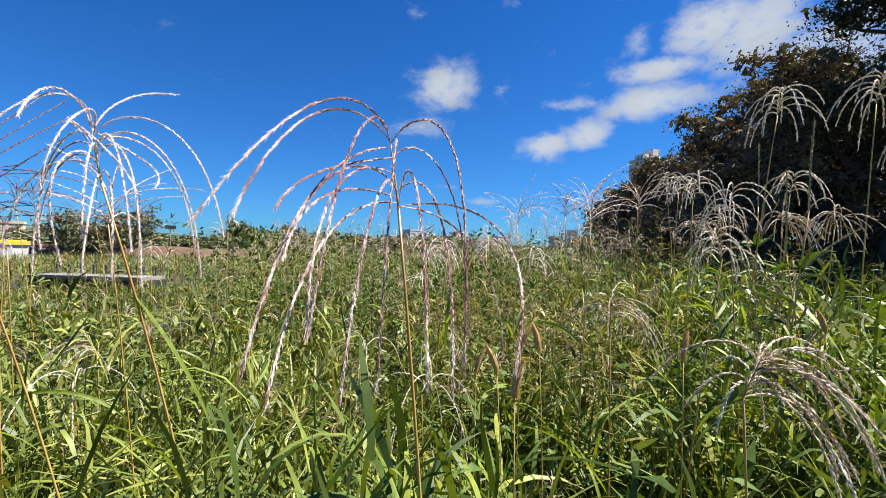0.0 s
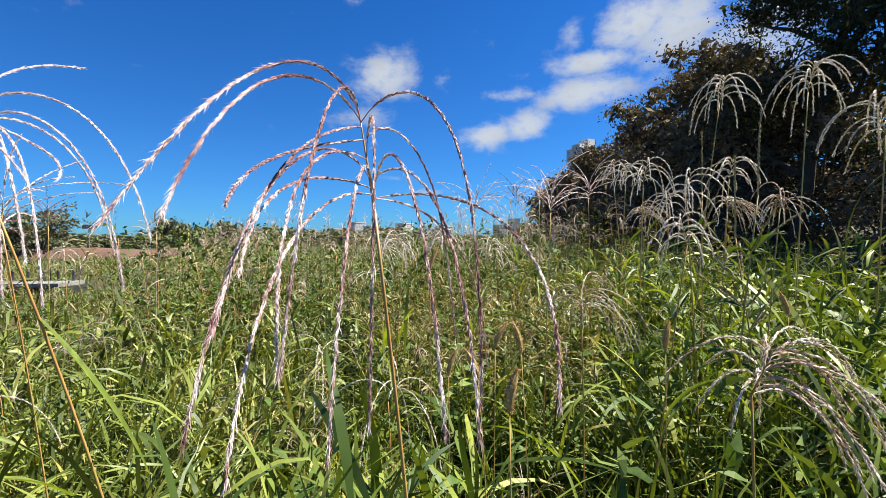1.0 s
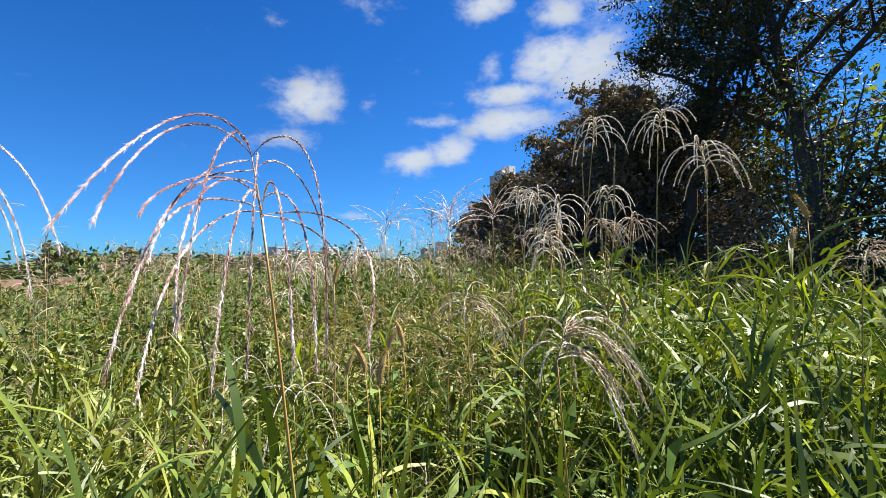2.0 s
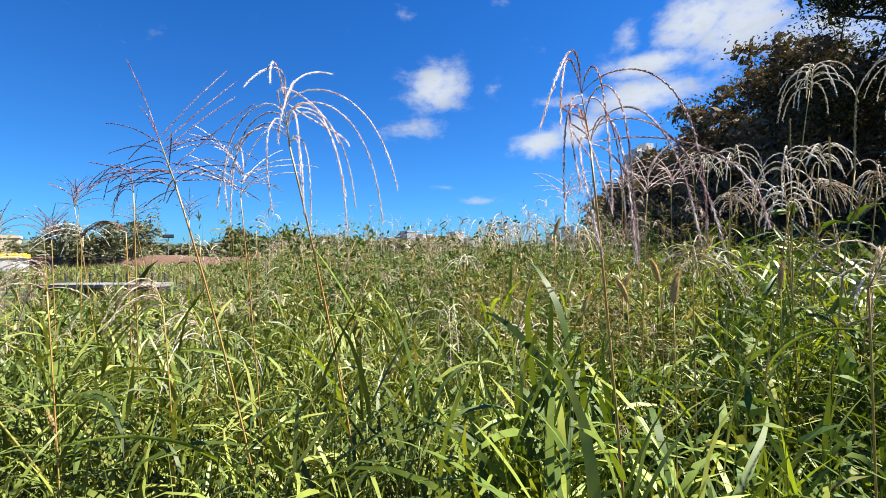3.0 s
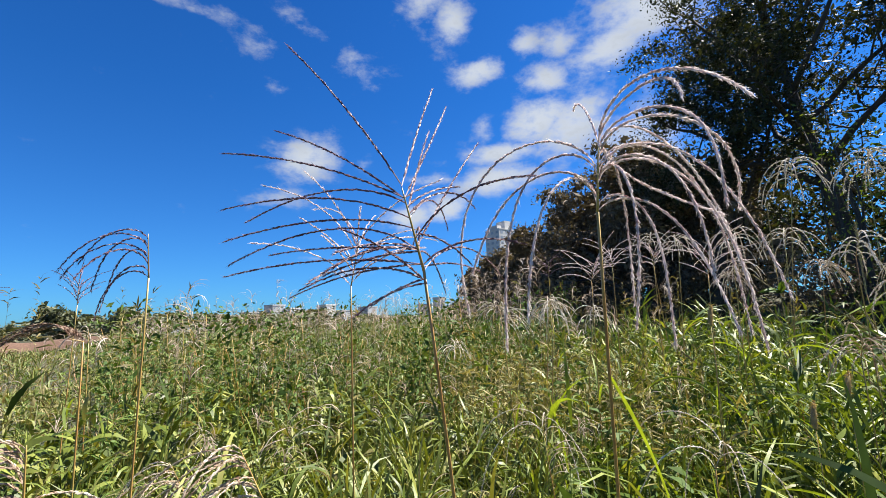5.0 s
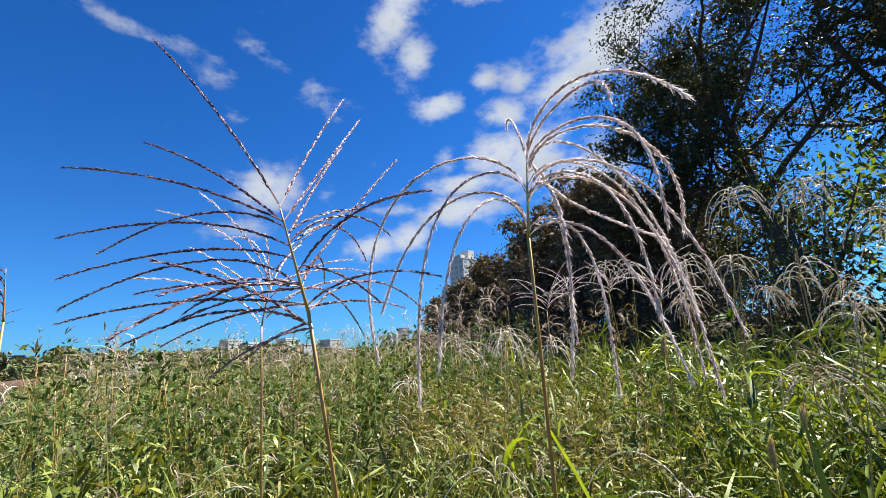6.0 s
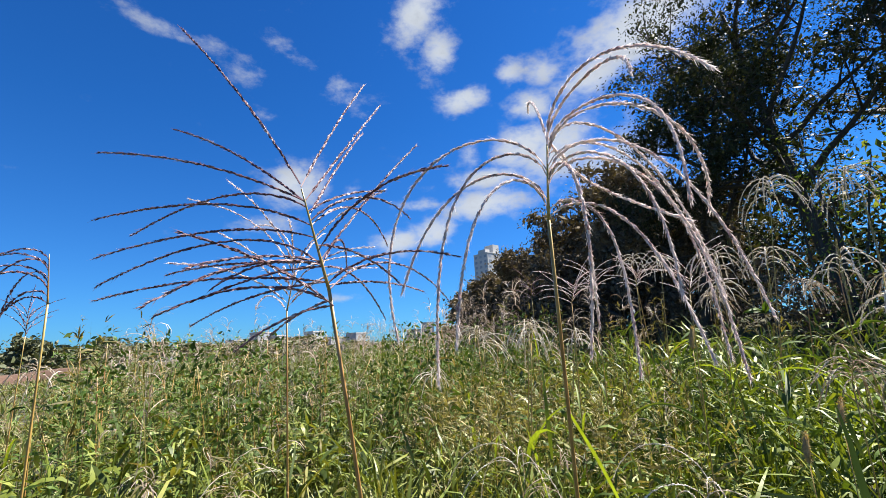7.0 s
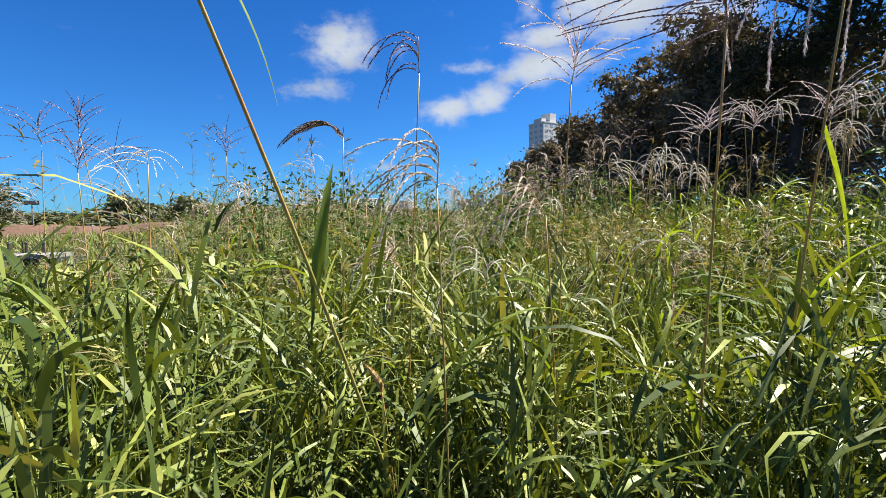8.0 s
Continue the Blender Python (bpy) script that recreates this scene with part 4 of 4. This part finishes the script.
def foxtail(x, y, z, lean, seed):
    """A bristly seed brush on a thin stalk."""
    rng = np.random.default_rng(seed)
    root = thing("foxtail", "yellowish bristly foxtail seed head on a thin stalk", "foxtail", pose(x, y, float(ground_z(x, y))), "foxtails in the grass")
    zz = z - float(ground_z(x, y))
    t = np.linspace(0, 1, 9)[:, None]
    line = 2 * t * (1 - t) * np.array([0.02, 0.0, zz * 0.6]) + t * t * np.array([0.03 * lean, 0.0, zz - 0.02])
    part("stalk", mesh_of("stalk", *tube(line, np.linspace(0.0016, 0.0008, 9), 5), M_stem, True), root)
    s = np.linspace(0, 1, 10)
    core = line[-1] + np.stack([0.035 * lean * s ** 1.6, 0.01 * s, 0.055 * s], 1)
    rad = 0.0055 * np.sin(np.clip(s * 0.92 + 0.1, 0, 1) * np.pi) ** 0.6 + 0.0008
    pieces = [tris(*tube(core, rad, 8))]
    n = 420
    u = rng.uniform(0, 1, n)
    c = np.stack([np.interp(u, s, core[:, k]) for k in range(3)], 1)
    d = rng.normal(0, 1, (n, 3)) + np.array([0, 0, 0.7])
    d /= np.linalg.norm(d, axis=1)[:, None]
    sd = np.cross(d, rng.normal(0, 1, (n, 3)))
    sd /= np.linalg.norm(sd, axis=1)[:, None]
    r = np.interp(u, s, rad)[:, None]
    v = np.stack([c + d * r * 0.7 - sd * 0.0005, c + d * r * 0.7 + sd * 0.0005, c + d * (r + rng.uniform(0.003, 0.007, n)[:, None])], 1).reshape(-1, 3)
    pieces.append((v, np.arange(n * 3).reshape(-1, 3)))
    part("brush", mesh_of("brush", *joined(pieces), M_brush), root)


for k, (x, y, z) in enumerate([(0.48, 0.90, 1.41), (1.17, 0.69, 1.69), (1.18, 0.77, 1.62), (0.21, 0.89, 1.42), (0.07, 1.10, 1.32), (-1.37, 1.11, 1.00), (0.10, 0.66, 1.40), (0.13, 0.86, 1.38), (0.17, 1.09, 1.38), (0.93, 1.06, 1.44), (0.05, 1.32, 1.55)]):
    foxtail(x, y, z, (-1) ** k * (0.4 + 0.25 * (k % 3)), 600 + k)


def seed_weed(x, y, top, seed):
    """A coarse weed with spiky upright seed tassels."""
    rng = np.random.default_rng(seed)
    root = thing("seed_weed", "coarse olive weed with spiky drying seed tassels", "weed", pose(x, y, float(ground_z(x, y))))
    line = bent((0, 0, 0), (0.03, 0, 1), top, 9, rng, 0.03, 0.03)
    part("stem", mesh_of("stem", *tube(line, np.linspace(0.006, 0.002, 10), 6), M_stem, True), root)
    for k in range(13):
        p = line[-1] if k == 0 else line[rng.integers(6, 9)]
        ln = 0.30 if k == 0 else rng.uniform(0.10, 0.24)
        tassel = arc(p, rng.uniform(0, 360), 88 if k == 0 else rng.uniform(30, 70), 60, rng.uniform(-0.6, 0.6), ln, rng.uniform(-30, 30), 12)
        pieces = [tris(*tube(tassel, np.linspace(0.003, 0.001, 13), 4, False)), spikelets(tassel, 0.006, 0.016, 1, rng)]
        part("tassel", mesh_of("tassel", *joined(pieces), M_tassel), root)
    for k in range(9):
        p = line[rng.integers(4, 9)]
        part("leaf", mesh_of("leaf", *one_blade(p, rng.uniform(0, 360), rng.uniform(0.09, 0.16), 0.035, rng.uniform(0, 50), 60, seed + k, 6), M_weed, True), root)


M_tassel = surface("seed_tassel", [(0.0, (0.180, 0.150, 0.060)), (0.5, (0.320, 0.270, 0.130)), (1.0, (0.480, 0.410, 0.250))], 0.7, grain=100, through_light=0.15)
seed_weed(1.49, 2.10, 1.85, 650)
seed_weed(1.05, 1.50, 1.75, 651)
seed_weed(1.40, 1.66, 1.62, 652)
for k, (x, y, h) in enumerate([(0.45, 4.4, 1.85), (0.78, 4.7, 1.7), (-0.1, 3.9, 1.6), (-1.39, 4.1, 1.74), (-2.11, 5.66, 1.85), (0.15, 4.6, 1.7), (1.0, 4.3, 1.68), (-0.7, 5.2, 1.66), (1.5, 5.0, 1.9), (2.1, 5.6, 1.95), (1.2, 5.5, 1.8), (0.6, 6.1, 1.9), (-1.2, 6.4, 1.85), (-2.9, 6.2, 1.8), (2.7, 6.3, 2.0), (-2.2, 4.7, 1.86), (-1.75, 4.9, 1.8), (-0.6, 4.9, 1.78)]):
    bush("weed_bush", "light green leafy weed bush in the meadow", (x, y), 0.34, h, 1300, 0.026, 660 + k, M_weed, "weed", M_stem, 0.05, 0.004)

# ---------------------------------------------------------------- the far side of the meadow


def walkway():
    """A low pale walkway on dark supports, with a row of short dark posts."""
    root = thing("walkway", "low pale concrete walkway with short dark posts", "walkway", pose(-11.6, 14.2, float(ground_z(-11.6, 14.2)), 0, 0, -4))
    for k in range(4):
        part("slab", mesh_of("slab", *box(-1.3 + 0.95 * k + 0.012, -0.35 + 0.95 * k - 0.012, -0.45, 0.55, 0.42, 0.52), M_concrete), root)
    for k in range(5):
        part("support", mesh_of("support", *box(-1.35 + 0.95 * k, -1.18 + 0.95 * k, -0.35, 0.45, -0.1, 0.42), M_dark), root)
    for k in range(9):
        x = -1.2 + 0.43 * k
        post, cap = tube([(x, 0.45, 0.52), (x, 0.45, 0.80)], 0.035, 8), tube([(x, 0.45, 0.80), (x, 0.45, 0.84)], [0.05, 0.03], 8)
        part("post", mesh_of("post", *joined([post, cap]), M_dark), root)


walkway()


def clay_wall():
    v, f = [], []
    n, rng = 40, np.random.default_rng(71)
    xs = np.linspace(-21, 21, n)
    top = 1.0 + 0.16 * np.sin(xs * 0.6) + rng.normal(0, 0.05, n)
    prof = np.array([(1.6, 0.0), (0.9, 0.55), (0.55, 0.9), (0.0, 1.0), (-0.7, 0.97), (-1.8, 0.0)])
    v = np.array([(x, -p[0] + rng.normal(0, 0.06), p[1] * t) for x, t in zip(xs, top) for p in prof])
    k = len(prof)
    f = [(i * k + j, (i + 1) * k + j, (i + 1) * k + j + 1, i * k + j + 1) for i in range(n - 1) for j in range(k - 1)]
    thing("earth_bank", "low bank of bare reddish-brown clay", "earth bank", pose(-34, 49.5, 0, 0, 0, 18), data=mesh_of("earth_bank", v, np.array(f), M_clay, True))


clay_wall()


def site_shed():
    root = thing("site_shed", "low white and grey shed with a yellow roof", "shed", pose(-32.0, 32.4, 0, 0, 0, 42))
    part("wall", mesh_of("wall", *box(-1.1, 1.3, -0.9, 0.9, 0.0, 1.15), M_white), root)
    part("roof", mesh_of("roof", *joined([box(-1.2, 1.4, -1.0, 1.0, 1.15, 1.42), box(-1.0, 1.2, -0.8, 0.8, 1.42, 1.5)]), M_yellow), root, "yellow roof")
    part("annex", mesh_of("annex", *box(-3.6, -1.1, -0.8, 0.8, 0.0, 0.95), M_grey), root, "grey annex")
    part("annex_roof", mesh_of("annex_roof", *box(-3.7, -1.1, -0.9, 0.9, 0.95, 1.03), M_concrete), root)
    part("door", mesh_of("door", *box(-0.2, 0.5, -0.94, -0.9, 0.0, 0.95), M_grey), root)


site_shed()


def utility_pole(x, y, arm):
    root = thing("utility_pole", "thin grey utility pole in the distance", "pole", pose(x, y, 0, 0, 0, 48))
    part("pole", mesh_of("pole", *tube([(0, 0, 0), (0, 0, 6.0)], [0.14, 0.09], 8), M_concrete), root)
    if arm:
        part("crossarm", mesh_of("crossarm", *box(-1.0, 1.0, -0.05, 0.05, 5.55, 5.67), M_dark), root)
        for k in (-0.9, -0.3, 0.3, 0.9):
            part("insulator", mesh_of("insulator", *tube([(k, 0, 5.67), (k, 0, 5.82)], [0.05, 0.03], 6), M_white), root)


utility_pole(-66.3, 61.2, True)
utility_pole(-64.9, 62.7, False)
sag = np.linspace(0, 1, 9)
cable = np.stack([-66.3 + 1.4 * sag, 61.2 + 1.5 * sag, 5.75 - 0.25 * 4 * sag * (1 - sag)], 1)
thing("overhead_cable", "dark cable between two utility poles", "cable", data=mesh_of("overhead_cable", *tube(cable, 0.03, 4), M_dark))


def floodlight(x, y, z):
    root = thing("street_lamp", "slim lamp post with a dark flat head", "street lamp", pose(x, y, 0, 0, 0, 30))
    part("pole", mesh_of("pole", *tube([(0, 0, 0), (0, 0, z)], [0.09, 0.06], 8), M_concrete), root)
    part("lamp_head", mesh_of("lamp_head", *joined([box(-0.75, 0.75, -0.12, 0.12, z - 0.25, z + 0.3), box(-0.6, 0.6, -0.2, -0.12, z - 0.15, z + 0.2)]), M_dark), root)


floodlight(-42.0, 68.4, 3.9)

M_green_far = surface("far_leaf", [(0.0, (0.041, 0.054, 0.023)), (0.5, (0.077, 0.090, 0.041)), (1.0, (0.153, 0.126, 0.063))], 0.6, grain=3, patch=0.4, through_light=0.15, coarse=0.2)
FAR_TREE = "round broadleaf tree at the far edge of the meadow"
tree("tree", FAR_TREE, (-35.0, 49.4), 4.0, 4.0, 0.12, 3500, 0.17, 81, 8, M_green_far, spread=0.5)
tree("tree", FAR_TREE, (-39.0, 47.0), 3.4, 3.6, 0.1, 3000, 0.17, 82, 8, M_green_far, spread=0.5)
far_kinds = [tree("tree", FAR_TREE, (-33.9, 76.0), 4.6, 3.4, 0.08, 1900, 0.36, 83, 8, M_green_far, spread=0.8), tree("tree", FAR_TREE, (-20.4, 60.0), 3.4, 2.6, 0.08, 1900, 0.3, 84, 8, M_green_far, spread=0.7)]
spots = np.random.default_rng(85)
for k in range(34):
    az = -56 + 2.3 * k + spots.uniform(-2, 2)
    if az > 19:
        break
    d = spots.uniform(70, 150) if az < -16 else spots.uniform(110, 180)
    x, y = d * math.sin(radians(az)), d * math.cos(radians(az))
    q = spots.uniform(0.4, 1.0) * (d / 90)
    copy_thing(far_kinds[k % 2], pose(x, y, -0.5, 0, 0, spots.uniform(0, 360)) @ Matrix.Diagonal((q * spots.uniform(1.4, 2.6), q * spots.uniform(1.4, 2.6), q * 0.75, 1)))

# ---------------------------------------------------------------- buildings beyond


def house_block(name, label, category, at, turn, w, d, h, floors, cols, side_cols, wall, roof_boxes=(), win=(0.5, 0.5)):
    root = thing(name, label, category, pose(at[0], at[1], 0, 0, 0, turn))
    part("wall", mesh_of("wall", *box(0, w, 0, d, 0, h), wall), root)
    part("parapet", mesh_of("parapet", *joined([box(-0.15, w + 0.15, -0.15, d + 0.15, h, h + 0.5)]), wall), root)
    for x0, x1, y0, y1, z1 in roof_boxes:
        part("roof_house", mesh_of("roof_house", *box(x0, x1, y0, y1, h + 0.5, h + 0.5 + z1), wall), root)
    fh = h / floors
    for cells, along, deep in ((cols, w, True), (side_cols, d, False)):
        if not cells:
            continue
        cw = along / cells
        a, b = cw * win[0] / 2, fh * win[1] / 2
        pane = mesh_of("pane", *(box(-a, a, -0.06, 0.06, -b, b) if deep else box(-0.06, 0.06, -a, a, -b, b)), M_glass)
        for i in range(cells):
            for j in range(floors):
                m = Matrix.Translation(((i + 0.5) * cw, 0, (j + 0.5) * fh) if deep else (0, (i + 0.5) * cw, (j + 0.5) * fh))
                part("window", pane, root, "", m)
    return root


house_block("apartment_tower", "tall pale apartment tower behind the trees", "apartment building", (104.6, 232.0), 21, 30, 11.5, 51.5, 17, 7, 3, M_white, [(7, 12, 2, 9, 5.5), (0.5, 4, 2, 8, 2.2)])
house_block("apartment_block", "lower pale block beside the apartment tower", "apartment building", (98.0, 240.0), 21, 5, 8, 29.5, 10, 2, 2, M_grey)
house_block("apartment_block", "narrow pale tower block on the horizon", "apartment building", (58.2, 212.0), -12, 5.5, 6, 11.5, 4, 2, 2, M_white)
house_block("apartment_block", "dark-fronted block on the horizon", "apartment building", (51.0, 214.0), -12, 6.5, 6, 8.5, 3, 2, 2, M_grey)
for x, w, h in ((-14.9, 6, 11.2), (-7.8, 5, 9.4), (-2.2, 8, 8.2), (6.6, 5.5, 10.6), (14.0, 9, 7.4), (24.5, 6, 9.0), (-24, 7, 8.0), (-34, 9, 6.2), (-52, 11, 5.6)):
    house_block("apartment_block", "small pale building on the horizon", "building", (x, 199.6), 38, w, 6, 0.85 * h, max(2, round(h / 2.7)), max(2, round(w / 2)), 0, M_white if w < 5.6 else M_grey)
house_block("long_building", "long beige building far across the meadow", "building", (-92, 74), 40, 16, 8, 4.4, 2, 7, 2, M_beige)
